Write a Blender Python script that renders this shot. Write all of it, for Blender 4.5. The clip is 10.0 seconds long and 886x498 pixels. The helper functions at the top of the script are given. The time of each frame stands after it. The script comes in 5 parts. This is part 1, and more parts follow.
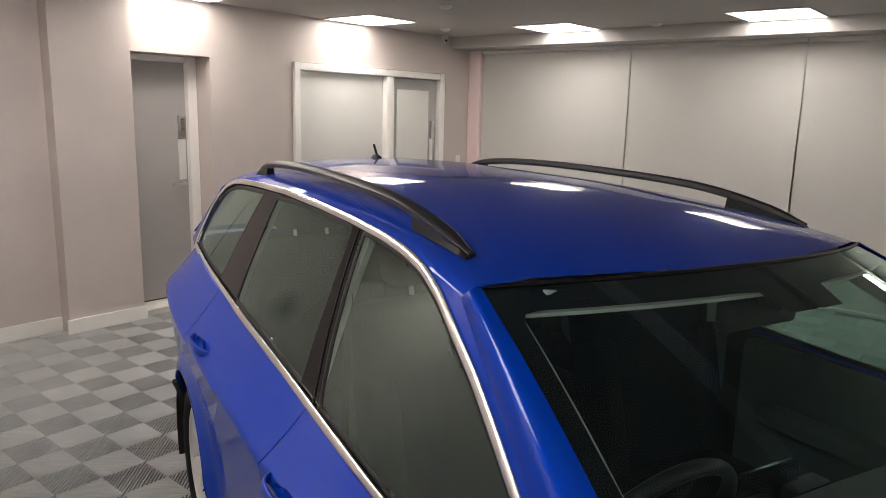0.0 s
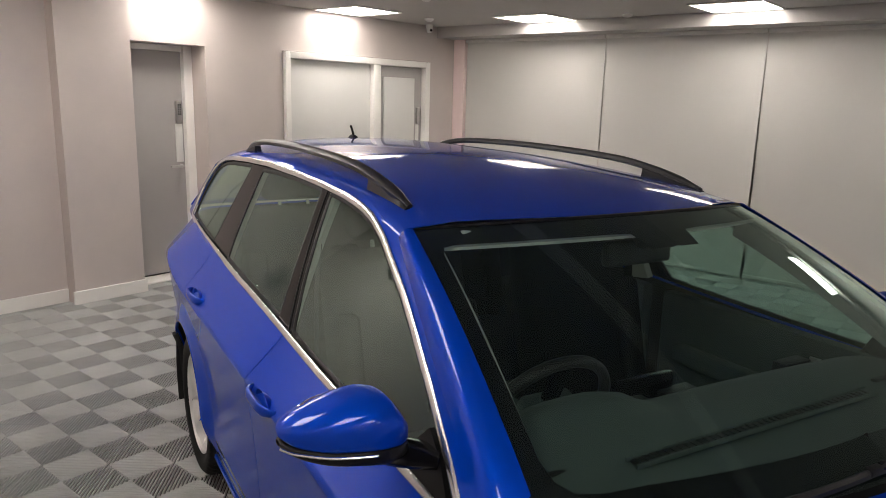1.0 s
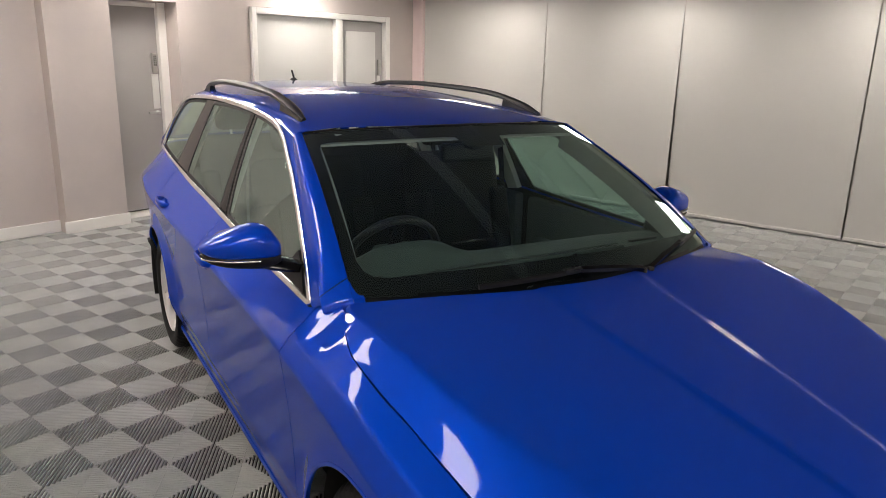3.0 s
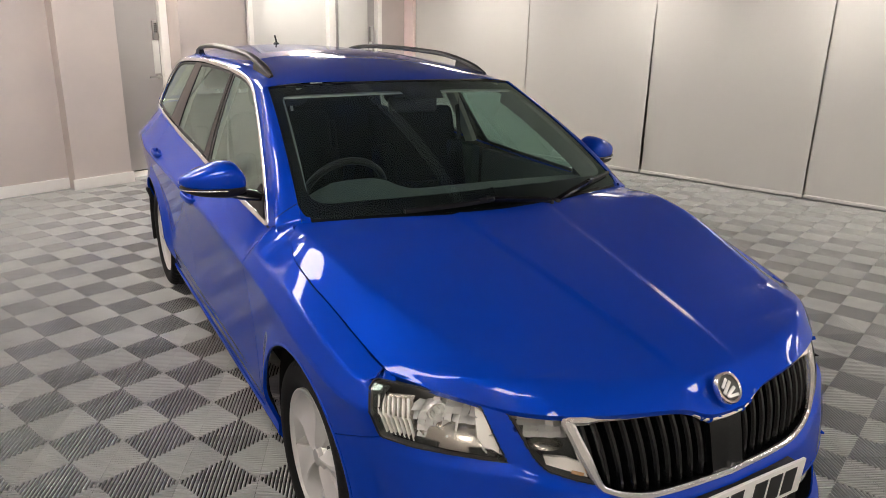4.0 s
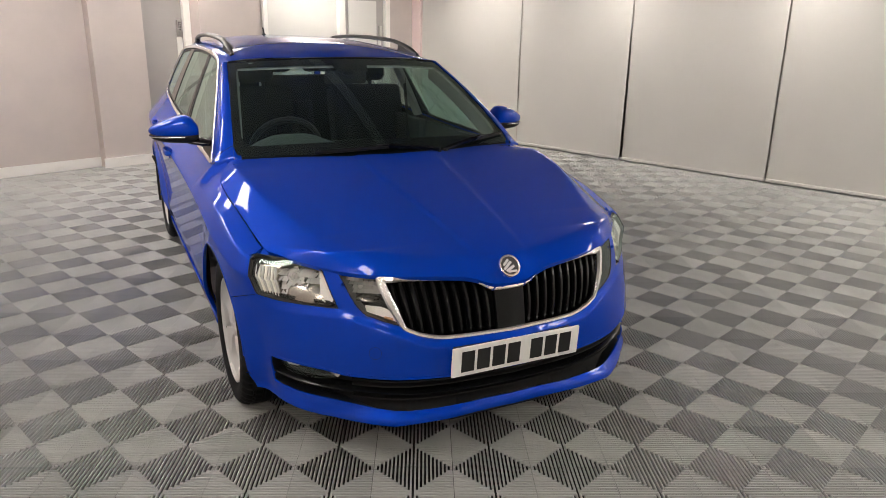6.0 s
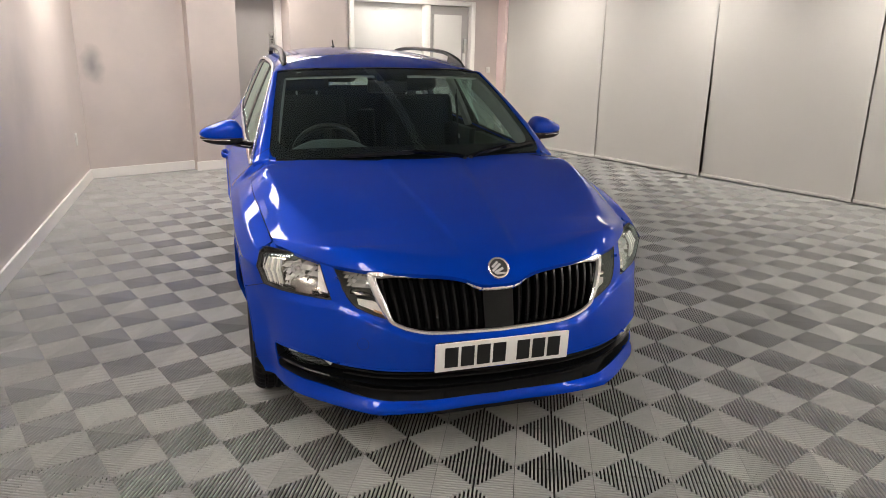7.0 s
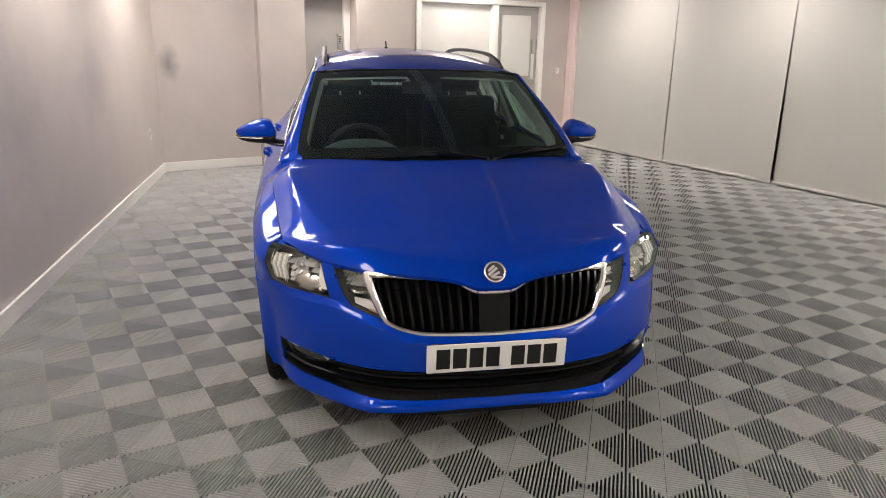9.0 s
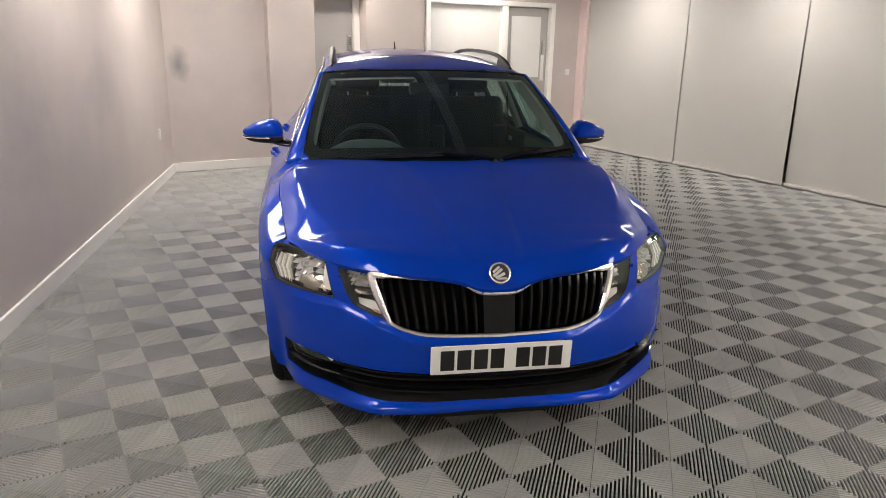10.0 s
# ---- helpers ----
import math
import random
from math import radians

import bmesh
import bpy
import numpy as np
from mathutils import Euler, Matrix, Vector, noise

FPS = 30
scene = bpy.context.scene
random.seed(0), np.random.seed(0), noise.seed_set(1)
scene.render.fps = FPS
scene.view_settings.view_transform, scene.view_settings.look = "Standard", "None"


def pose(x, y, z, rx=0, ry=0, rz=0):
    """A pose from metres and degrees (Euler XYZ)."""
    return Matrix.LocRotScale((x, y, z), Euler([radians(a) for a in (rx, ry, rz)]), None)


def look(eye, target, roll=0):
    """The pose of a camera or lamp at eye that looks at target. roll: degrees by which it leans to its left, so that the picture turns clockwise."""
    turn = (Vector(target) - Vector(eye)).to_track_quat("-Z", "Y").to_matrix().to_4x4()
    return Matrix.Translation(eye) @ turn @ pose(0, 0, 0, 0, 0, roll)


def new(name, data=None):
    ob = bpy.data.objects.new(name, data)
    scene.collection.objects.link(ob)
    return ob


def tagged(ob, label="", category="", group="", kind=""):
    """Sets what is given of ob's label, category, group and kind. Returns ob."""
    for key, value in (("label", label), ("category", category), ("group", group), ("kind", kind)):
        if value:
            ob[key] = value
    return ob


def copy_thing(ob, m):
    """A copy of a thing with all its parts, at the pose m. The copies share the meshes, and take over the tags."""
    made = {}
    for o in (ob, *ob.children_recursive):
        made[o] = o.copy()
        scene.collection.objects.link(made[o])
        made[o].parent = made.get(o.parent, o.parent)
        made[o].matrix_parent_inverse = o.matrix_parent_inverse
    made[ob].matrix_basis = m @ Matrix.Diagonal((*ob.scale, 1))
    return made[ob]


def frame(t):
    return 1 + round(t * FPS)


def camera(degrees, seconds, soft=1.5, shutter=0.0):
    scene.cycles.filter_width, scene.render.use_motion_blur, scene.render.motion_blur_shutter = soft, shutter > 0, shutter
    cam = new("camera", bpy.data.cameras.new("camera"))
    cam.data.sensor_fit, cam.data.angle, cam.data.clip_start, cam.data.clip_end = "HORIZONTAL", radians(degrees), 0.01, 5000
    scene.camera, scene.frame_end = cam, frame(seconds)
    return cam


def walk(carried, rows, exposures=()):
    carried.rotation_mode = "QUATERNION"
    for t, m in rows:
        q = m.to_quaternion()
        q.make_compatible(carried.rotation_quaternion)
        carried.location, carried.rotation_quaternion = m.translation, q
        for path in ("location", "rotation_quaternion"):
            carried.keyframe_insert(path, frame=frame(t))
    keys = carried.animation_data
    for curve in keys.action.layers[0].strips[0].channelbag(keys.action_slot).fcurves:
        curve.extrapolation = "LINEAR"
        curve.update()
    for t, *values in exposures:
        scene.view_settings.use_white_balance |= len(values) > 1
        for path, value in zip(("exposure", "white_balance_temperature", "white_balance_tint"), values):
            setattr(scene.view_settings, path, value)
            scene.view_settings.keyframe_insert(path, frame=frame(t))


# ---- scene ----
cam = camera(63.6, 10.0, soft=.75)
PATH = [
    (0, (-1.198, 0.515, 1.660), (0.310, 1.772, 1.277), 1.45),
    (0.5, (-1.306, 0.340, 1.662), (0.204, 1.588, 1.260), 1.5),
    (1, (-1.423, 0.146, 1.648), (0.086, 1.392, 1.234), 1.5),
    (1.5, (-1.555, -0.062, 1.650), (-0.040, 1.172, 1.225), 1.55),
    (2, (-1.655, -0.260, 1.634), (-0.138, 0.968, 1.197), 1.55),
    (2.5, (-1.733, -0.465, 1.619), (-0.215, 0.749, 1.147), 1.45),
    (4, (-2.020, -1.205, 1.610), (-0.548, 0.006, 1.004), 1.3),
    (4.5, (-2.117, -1.462, 1.594), (-0.654, -0.241, 0.988), 1.25),
    (5, (-2.180, -1.729, 1.573), (-0.728, -0.497, 0.959), 1.15),
    (5.5, (-2.211, -1.974, 1.546), (-0.769, -0.730, 0.935), 1.1),
    (7, (-1.963, -2.556, 1.524), (-0.779, -1.046, 0.961), 1.0),
    (7.5, (-1.830, -2.655, 1.535), (-0.742, -1.074, 0.965), 1.0),
    (8, (-1.758, -2.709, 1.541), (-0.727, -1.094, 0.972), 1.1),
    (8.5, (-1.727, -2.728, 1.543), (-0.719, -1.098, 0.973), 1.15),
    (9, (-1.712, -2.736, 1.541), (-0.718, -1.097, 0.973), 1.1),
    (9.5, (-1.698, -2.735, 1.538), (-0.718, -1.088, 0.972), 1.1),
    (10, (-1.687, -2.732, 1.533), (-0.717, -1.078, 0.969), 1.1),
]
walk(cam, [(t, look(eye, target, roll)) for t, eye, target, roll in PATH],
     exposures=[(0, -.43), (1.5, -.34), (2.5, -.18), (4, .10), (5.5, .16), (7, .17), (10, .12)])

# ---- world and light ----
world = bpy.data.worlds.new("dim surroundings")
world.use_nodes = True
world.node_tree.nodes["Background"].inputs[0].default_value = (.5, .5, .5, 1)
world.node_tree.nodes["Background"].inputs[1].default_value = .02
scene.world = world
PANEL_POWER = 19.5
PANEL_TINT = (1.0, .926, .858)



# ---- materials ----
def material(name, color, rough=.5, metal=0.0, spec=.5, coat=0.0, vary=.0, scale=8.0, bump=.0, bump_scale=60.0, rough_vary=.0, stretch=(1, 1, 1), second=None):
    """A surface with variation at two scales, in metres."""
    m = bpy.data.materials.new(name)
    m.use_nodes = True
    nt = m.node_tree
    b = nt.nodes["Principled BSDF"]
    b.inputs["Coat IOR"].default_value = 1.40
    b.inputs["Roughness"].default_value = rough
    b.inputs["Metallic"].default_value = metal
    b.inputs["Specular IOR Level"].default_value = spec
    b.inputs["Coat Weight"].default_value = coat
    b.inputs["Coat Roughness"].default_value = .045
    b.inputs["Base Color"].default_value = (*color, 1)
    if vary or bump or rough_vary:
        co = nt.nodes.new("ShaderNodeTexCoord")
        mp = nt.nodes.new("ShaderNodeMapping")
        mp.inputs["Scale"].default_value = stretch
        nt.links.new(co.outputs["Object"], mp.inputs[0])
    if vary or rough_vary:
        big, small = nt.nodes.new("ShaderNodeTexNoise"), nt.nodes.new("ShaderNodeTexNoise")
        for n, s, d in ((big, scale * .12, 3), (small, scale, 4)):
            nt.links.new(mp.outputs[0], n.inputs["Vector"])
            n.inputs["Scale"].default_value, n.inputs["Detail"].default_value = s, d
        mix = nt.nodes.new("ShaderNodeMath")
        mix.operation = "MULTIPLY_ADD"
        mix.inputs[1].default_value = .6
        nt.links.new(big.outputs["Fac"], mix.inputs[0])
        half = nt.nodes.new("ShaderNodeMath")
        half.operation = "MULTIPLY"
        half.inputs[1].default_value = .4
        nt.links.new(small.outputs["Fac"], half.inputs[0])
        nt.links.new(half.outputs[0], mix.inputs[2])
        if vary:
            ramp = nt.nodes.new("ShaderNodeValToRGB")
            lo = second or [c * (1 - vary) for c in color]
            ramp.color_ramp.elements[0].position, ramp.color_ramp.elements[1].position = .32, .68
            ramp.color_ramp.elements[0].color = (*lo, 1)
            ramp.color_ramp.elements[1].color = (*[min(1, c * (1 + vary)) for c in color], 1)
            nt.links.new(mix.outputs[0], ramp.inputs[0])
            nt.links.new(ramp.outputs[0], b.inputs["Base Color"])
        if rough_vary:
            rr = nt.nodes.new("ShaderNodeMapRange")
            rr.inputs[1].default_value, rr.inputs[2].default_value = .3, .7
            rr.inputs[3].default_value, rr.inputs[4].default_value = rough - rough_vary, rough + rough_vary
            nt.links.new(mix.outputs[0], rr.inputs[0])
            nt.links.new(rr.outputs[0], b.inputs["Roughness"])
    if bump:
        n = nt.nodes.new("ShaderNodeTexNoise")
        n.inputs["Scale"].default_value, n.inputs["Detail"].default_value = bump_scale, 3
        nt.links.new(mp.outputs[0], n.inputs["Vector"])
        bp = nt.nodes.new("ShaderNodeBump")
        bp.inputs["Strength"].default_value, bp.inputs["Distance"].default_value = bump, .002
        nt.links.new(n.outputs["Fac"], bp.inputs["Height"])
        nt.links.new(bp.outputs[0], b.inputs["Normal"])
    return m


def pane(name, tint, gloss_rough=.0, ior=1.5, grow=4, haze=0):
    """Thin clear or tinted glass: straight through, a reflection by Fresnel, a faint green veil painted as reflected
    haze.
    """
    m = bpy.data.materials.new(name)
    m.use_nodes = True
    nt = m.node_tree
    nt.nodes.clear()
    out, mix = nt.nodes.new("ShaderNodeOutputMaterial"), nt.nodes.new("ShaderNodeMixShader")
    tr, gl, fr = nt.nodes.new("ShaderNodeBsdfTransparent"), nt.nodes.new("ShaderNodeBsdfGlossy"), nt.nodes.new("ShaderNodeLayerWeight")
    tr.inputs[0].default_value = (*tint, 1)
    gl.inputs[0].default_value = (.80, 1, .92, 1)
    gl.inputs["Roughness"].default_value = gloss_rough
    fr.inputs["Blend"].default_value = .5
    f0 = ((ior - 1) / (ior + 1)) ** 2 * 1.9
    pw, ma = nt.nodes.new("ShaderNodeMath"), nt.nodes.new("ShaderNodeMath")
    pw.operation, ma.operation = "POWER", "MULTIPLY_ADD"
    pw.inputs[1].default_value, ma.inputs[1].default_value, ma.inputs[2].default_value = grow, 1 - f0, f0
    nt.links.new(fr.outputs["Facing"], pw.inputs[0])
    nt.links.new(pw.outputs[0], ma.inputs[0])
    nt.links.new(ma.outputs[0], mix.inputs[0])
    nt.links.new(tr.outputs[0], mix.inputs[1])
    nt.links.new(gl.outputs[0], mix.inputs[2])
    if haze:
        veil, over = nt.nodes.new("ShaderNodeBsdfDiffuse"), nt.nodes.new("ShaderNodeMixShader")
        co, n, mr = nt.nodes.new("ShaderNodeTexCoord"), nt.nodes.new("ShaderNodeTexNoise"), nt.nodes.new("ShaderNodeMapRange")
        n.inputs["Scale"].default_value, n.inputs["Detail"].default_value = 3.5, 5
        mr.inputs[1].default_value, mr.inputs[2].default_value = .3, .7
        mr.inputs[3].default_value, mr.inputs[4].default_value = haze * .7, haze * 1.3
        veil.inputs[0].default_value = (.50, .80, .72, 1)
        nt.links.new(co.outputs["Object"], n.inputs["Vector"])
        nt.links.new(n.outputs["Fac"], mr.inputs[0])
        nt.links.new(mr.outputs[0], over.inputs[0])
        nt.links.new(mix.outputs[0], over.inputs[1])
        nt.links.new(veil.outputs[0], over.inputs[2])
        nt.links.new(over.outputs[0], out.inputs[0])
    else:
        nt.links.new(mix.outputs[0], out.inputs[0])
    return m


def lamp(name, color, power):
    m = bpy.data.materials.new(name)
    m.use_nodes = True
    b = m.node_tree.nodes["Principled BSDF"]
    b.inputs["Base Color"].default_value = (.8, .8, .8, 1)
    b.inputs["Emission Color"].default_value = (*color, 1)
    b.inputs["Emission Strength"].default_value = power
    return m


WALL = material("grey wall paint", (.575, .508, .472), .5, vary=.07, scale=2.6, second=(.495, .446, .428), bump=.15, bump_scale=90, rough_vary=.08)
CEIL = material("matt ceiling paint", (.46, .44, .42), .8, vary=.03, scale=2, bump=.1, bump_scale=70)
WHITE = material("white gloss paint", (.84, .82, .78), .35, vary=.03, scale=5, bump=.05)
DOORGREY = material("grey door paint", (.40, .38, .365), .45, vary=.06, scale=2.5, bump=.06)
BLIND = material("pale grey blind fabric", (.60, .585, .555), .75, vary=.035, scale=1.4, bump=.3, bump_scale=240)
HEM = material("pale blind bar", (.66, .64, .61), .5, vary=.03)
PINK = material("pinkish paint", (.84, .68, .66), .6, vary=.04)
STEEL = material("brushed steel", (.55, .54, .52), .32, metal=1, vary=.08, scale=40)
WHITEPL = material("white plastic", (.72, .71, .68), .4, vary=.02)
DARKPL = material("dark camera glass", (.01, .01, .012), .1)
DIFFUSER = lamp("lit lamp diffuser", PANEL_TINT, PANEL_POWER)
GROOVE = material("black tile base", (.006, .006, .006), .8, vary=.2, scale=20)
CONCRETE = material("concrete under the tiles", (.1, .1, .1), .9, vary=.2)

PAINT = material("solid blue car paint", (.0003, .046, .47), .48, metal=.34, coat=.80, spec=.0, vary=.02, scale=2)
BLACKGLOSS = material("gloss black trim", (.004, .004, .005), .16, spec=.18, coat=.02)
SLAT = material("semi-gloss black slat plastic", (.004, .0045, .005), .22, spec=.28, vary=.1, scale=40)
BLACKPL = material("black grained plastic", (.007, .007, .0078), .45, spec=.3, vary=.15, scale=60, bump=.2, bump_scale=500)
SATIN = material("satin black anodised rail", (.022, .022, .023), .36, metal=.3, vary=.1, scale=30)
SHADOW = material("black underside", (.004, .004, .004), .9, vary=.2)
CHROME = material("satin chrome", (.90, .89, .87), .24, metal=1, vary=.02)
BRIGHT = material("bright reflector", (.95, .94, .91), .12, metal=.45, vary=.02)
LAMPPALE = material("pale lamp plastic", (.90, .87, .81), .3, vary=.04, scale=20)
LAMPBACK = material("satin dark lamp back", (.09, .09, .088), .3, metal=.4, vary=.05, scale=20)
LAMPSMOKE = material("smoky satin reflector", (.42, .39, .34), .26, metal=.85, vary=.10, scale=18)
LAMPDARK = material("dark grey lamp shroud", (.014, .014, .0135), .25, vary=.1)
LAMPGREY = material("grey lamp bezel", (.42, .42, .41), .3, metal=.7, vary=.1, scale=20)
AMBER = material("amber lens", (.72, .42, .22), .25, vary=.05)
RUBBER = material("tyre rubber", (.005, .005, .0053), .7, spec=.25, vary=.25, scale=25, bump=.3, bump_scale=120)
ALLOY = material("silver alloy", (.80, .79, .77), .30, metal=.68, vary=.04, scale=12)
ALLOYDARK = material("dark recess of the wheel", (.05, .05, .05), .5, metal=.5, vary=.2)
DISC = material("brake disc iron", (.22, .21, .20), .4, metal=1, vary=.15, scale=30)
GLASS = pane("clear windscreen", (.71, .87, .82), ior=1.42, grow=3.4, haze=.0015)
TINTED = pane("green tinted side glass", (.45, .64, .57), ior=1.64, grow=3.2, haze=.002)
PRIVACY = pane("dark rear glass", (.52, .60, .56), haze=.003)
CLEAR = pane("clear lamp lens", (.97, .97, .97), .02, 1.38)
FRIT = material("black glass border", (.002, .002, .0025), .5, spec=.1)
DASH = material("dark grey dashboard", (.050, .070, .065), .65, vary=.10, scale=30)
SEAT = material("black seat cloth", (.0035, .004, .004), .95, spec=.15, vary=.12, scale=30)
TRIMPALE = material("pale grey cabin trim", (.50, .51, .48), .8, vary=.06, scale=15)
TRIMGREY = material("grey pillar trim", (.24, .25, .235), .8, vary=.06, scale=15)
CARPET = material("black carpet", (.01, .01, .01), .95, vary=.2, scale=60)
PLATEWHITE = material("reflective white plate", (.93, .92, .88), .35, vary=.02)
PLATEBLACK = material("black plate character", (.01, .01, .01), .4, vary=.05)
MIRRORGLASS = material("mirror glass", (.85, .87, .87), .02, metal=1)


def tile_material():
    m = material("grey ribbed tile plastic", (.405, .41, .395), .42, spec=.45, vary=.14, scale=5, rough_vary=.1, bump=.1, bump_scale=200)
    nt = m.node_tree
    b = nt.nodes["Principled BSDF"]
    src = b.inputs["Base Color"].links[0].from_socket
    info, hsv = nt.nodes.new("ShaderNodeObjectInfo"), nt.nodes.new("ShaderNodeHueSaturation")
    rng = nt.nodes.new("ShaderNodeMapRange")
    rng.inputs[3].default_value, rng.inputs[4].default_value = .90, 1.08
    nt.links.new(info.outputs["Random"], rng.inputs[0])
    nt.links.new(rng.outputs[0], hsv.inputs["Value"])
    nt.links.new(src, hsv.inputs["Color"])
    nt.links.new(hsv.outputs[0], b.inputs["Base Color"])
    return m


TILE = tile_material()


def stain(mat, centre, size, color, strength):
    """A soft smudge with a ragged outline on a painted wall."""
    nt = mat.node_tree
    b = nt.nodes["Principled BSDF"]
    src = b.inputs["Base Color"].links[0].from_socket
    co, mp, gr = nt.nodes.new("ShaderNodeTexCoord"), nt.nodes.new("ShaderNodeMapping"), nt.nodes.new("ShaderNodeTexGradient")
    noise, add = nt.nodes.new("ShaderNodeTexNoise"), nt.nodes.new("ShaderNodeVectorMath")
    noise.inputs["Scale"].default_value, noise.inputs["Detail"].default_value = 5, 5
    add.operation = "MULTIPLY_ADD"
    add.inputs[1].default_value = (.9, .9, .9)
    mp.inputs["Location"].default_value = [-c / s - .45 for c, s in zip(centre, size)]
    mp.inputs["Scale"].default_value = [1 / s for s in size]
    gr.gradient_type = "SPHERICAL"
    nt.links.new(co.outputs["Object"], mp.inputs[0])
    nt.links.new(co.outputs["Object"], noise.inputs["Vector"])
    nt.links.new(noise.outputs["Color"], add.inputs[0])
    nt.links.new(mp.outputs[0], add.inputs[2])
    nt.links.new(add.outputs[0], gr.inputs[0])
    k, mix = nt.nodes.new("ShaderNodeMath"), nt.nodes.new("ShaderNodeMix")
    k.operation, k.inputs[1].default_value, k.use_clamp = "MULTIPLY", strength, True
    mix.data_type = "RGBA"
    nt.links.new(gr.outputs["Fac"], k.inputs[0])
    nt.links.new(k.outputs[0], mix.inputs["Factor"])
    nt.links.new(src, mix.inputs["A"])
    mix.inputs["B"].default_value = (*color, 1)
    nt.links.new(mix.outputs["Result"], b.inputs["Base Color"])


stain(WALL, (-.11, 5.87, 1.20), (.13, .3, .22), (.26, .25, .245), 1.1)
stain(WALL, (-1.62, 2.05, 1.0), (.5, .5, .5), (.35, .33, .33), .6)
stain(WALL, (-1.1, 3.5, 1.15), (.5, .5, .35), (.36, .34, .34), .5)


# ---- mesh helpers ----
def mesh_object(name, verts, faces, mat, parent=None, smooth=True, label="", weld=0.0, auto=40):
    me = bpy.data.meshes.new(name)
    me.from_pydata([tuple(map(float, v)) for v in verts], [], [tuple(map(int, f)) for f in faces])
    bm = bmesh.new()
    bm.from_mesh(me)
    if weld:
        bmesh.ops.remove_doubles(bm, verts=bm.verts, dist=weld)
    bmesh.ops.recalc_face_normals(bm, faces=bm.faces) if weld else None
    for f in bm.faces:
        f.smooth = smooth
    if smooth:
        lim = radians(auto)
        for e in bm.edges:
            if len(e.link_faces) == 2 and e.calc_face_angle(0) > lim:
                e.smooth = False
    bm.to_mesh(me)
    bm.free()
    me.materials.append(mat)
    ob = new(name, me)
    if parent:
        ob.parent = parent
    if label:
        ob["label"] = label
    return ob


def bm_object(name, bm, mat, parent=None, smooth=False, label="", auto=40):
    if smooth:
        lim = radians(auto)
        for f in bm.faces:
            f.smooth = True
        for e in bm.edges:
            if len(e.link_faces) == 2 and e.calc_face_angle(0) > lim:
                e.smooth = False
    me = bpy.data.meshes.new(name)
    bm.to_mesh(me)
    bm.free()
    me.materials.append(mat)
    ob = new(name, me)
    if parent:
        ob.parent = parent
    if label:
        ob["label"] = label
    return ob


def add_box(bm, lo, hi, bevel=.0, segs=2, m=None):
    r = bmesh.ops.create_cube(bm, size=1)
    vs = r["verts"]
    c, s = [(a + b) / 2 for a, b in zip(lo, hi)], [b - a for a, b in zip(lo, hi)]
    for v in vs:
        v.co = Vector([c[i] + v.co[i] * s[i] for i in range(3)])
    if bevel:
        es = list({e for v in vs for e in v.link_edges})
        out = bmesh.ops.bevel(bm, geom=es, offset=bevel, segments=segs, profile=.6, affect="EDGES")
        vs = list({v for f in out["faces"] for v in f.verts} | {v for v in vs if v.is_valid})
    if m is not None:
        for v in vs:
            if v.is_valid:
                v.co = m @ v.co
    return vs


def box_part(name, lo, hi, mat, parent=None, bevel=.004, label="", segs=2, m=None):
    bm = bmesh.new()
    add_box(bm, lo, hi, bevel, segs, m)
    return bm_object(name, bm, mat, parent, True, label, 50)


def sweep(path, profile, closed=False, ups=None, caps=True, scales=None):
    """Verts and faces of a closed profile (across, up) carried along a path; ups gives the 'up' at each point."""
    path = [Vector(p) for p in path]
    n, k = len(path), len(profile)
    verts, faces = [], []
    for i, p in enumerate(path):
        a = path[(i - 1) % n] if closed or i > 0 else path[i]
        b = path[(i + 1) % n] if closed or i < n - 1 else path[i]
        t = (b - a).normalized()
        up = Vector(ups[i]) if ups is not None else Vector((0, 0, 1))
        side = t.cross(up).normalized()
        up = side.cross(t).normalized()
        sc = scales[i] if scales else 1
        for x, y in profile:
            verts.append(p + side * (x * sc) + up * (y * sc))
    for i in range(n if closed else n - 1):
        j = (i + 1) % n
        for q in range(k):
            r = (q + 1) % k
            faces.append((i * k + q, i * k + r, j * k + r, j * k + q))
    if caps and not closed:
        faces.append(tuple(range(k))[::-1])
        faces.append(tuple((n - 1) * k + q for q in range(k)))
    return verts, faces


def oval(w, h, n=10, y0=0.0):
    return [(w / 2 * math.cos(2 * math.pi * i / n), y0 + h / 2 * math.sin(2 * math.pi * i / n)) for i in range(n)]


def slab(w, h, r=.3):
    """A rounded bar profile, flat below."""
    return [(-w / 2, 0), (w / 2, 0), (w / 2, h * (1 - r)), (w / 2 * (1 - r), h), (-w / 2 * (1 - r), h), (-w / 2, h * (1 - r))]


def lathe(profile, n=40, axis="x"):
    """Revolves (radius, along) points round the axis x or z."""
    verts, faces, k = [], [], len(profile)
    for i in range(n):
        a = 2 * math.pi * i / n
        for r, h in profile:
            verts.append((h, r * math.cos(a), r * math.sin(a)) if axis == "x" else (r * math.cos(a), r * math.sin(a), h))
    for i in range(n):
        j = (i + 1) % n
        for q in range(k - 1):
            faces.append((i * k + q, i * k + q + 1, j * k + q + 1, j * k + q))
    return verts, faces


def inside(px, py, poly):
    """Which of the points lie in the polygon."""
    c = np.zeros(np.shape(px), bool)
    q = len(poly)
    for i in range(q):
        (x0, y0), (x1, y1) = poly[i], poly[(i + 1) % q]
        if y0 == y1:
            continue
        c ^= ((y0 > py) != (y1 > py)) & (px < (x1 - x0) * (py - y0) / (y1 - y0) + x0)
    return c


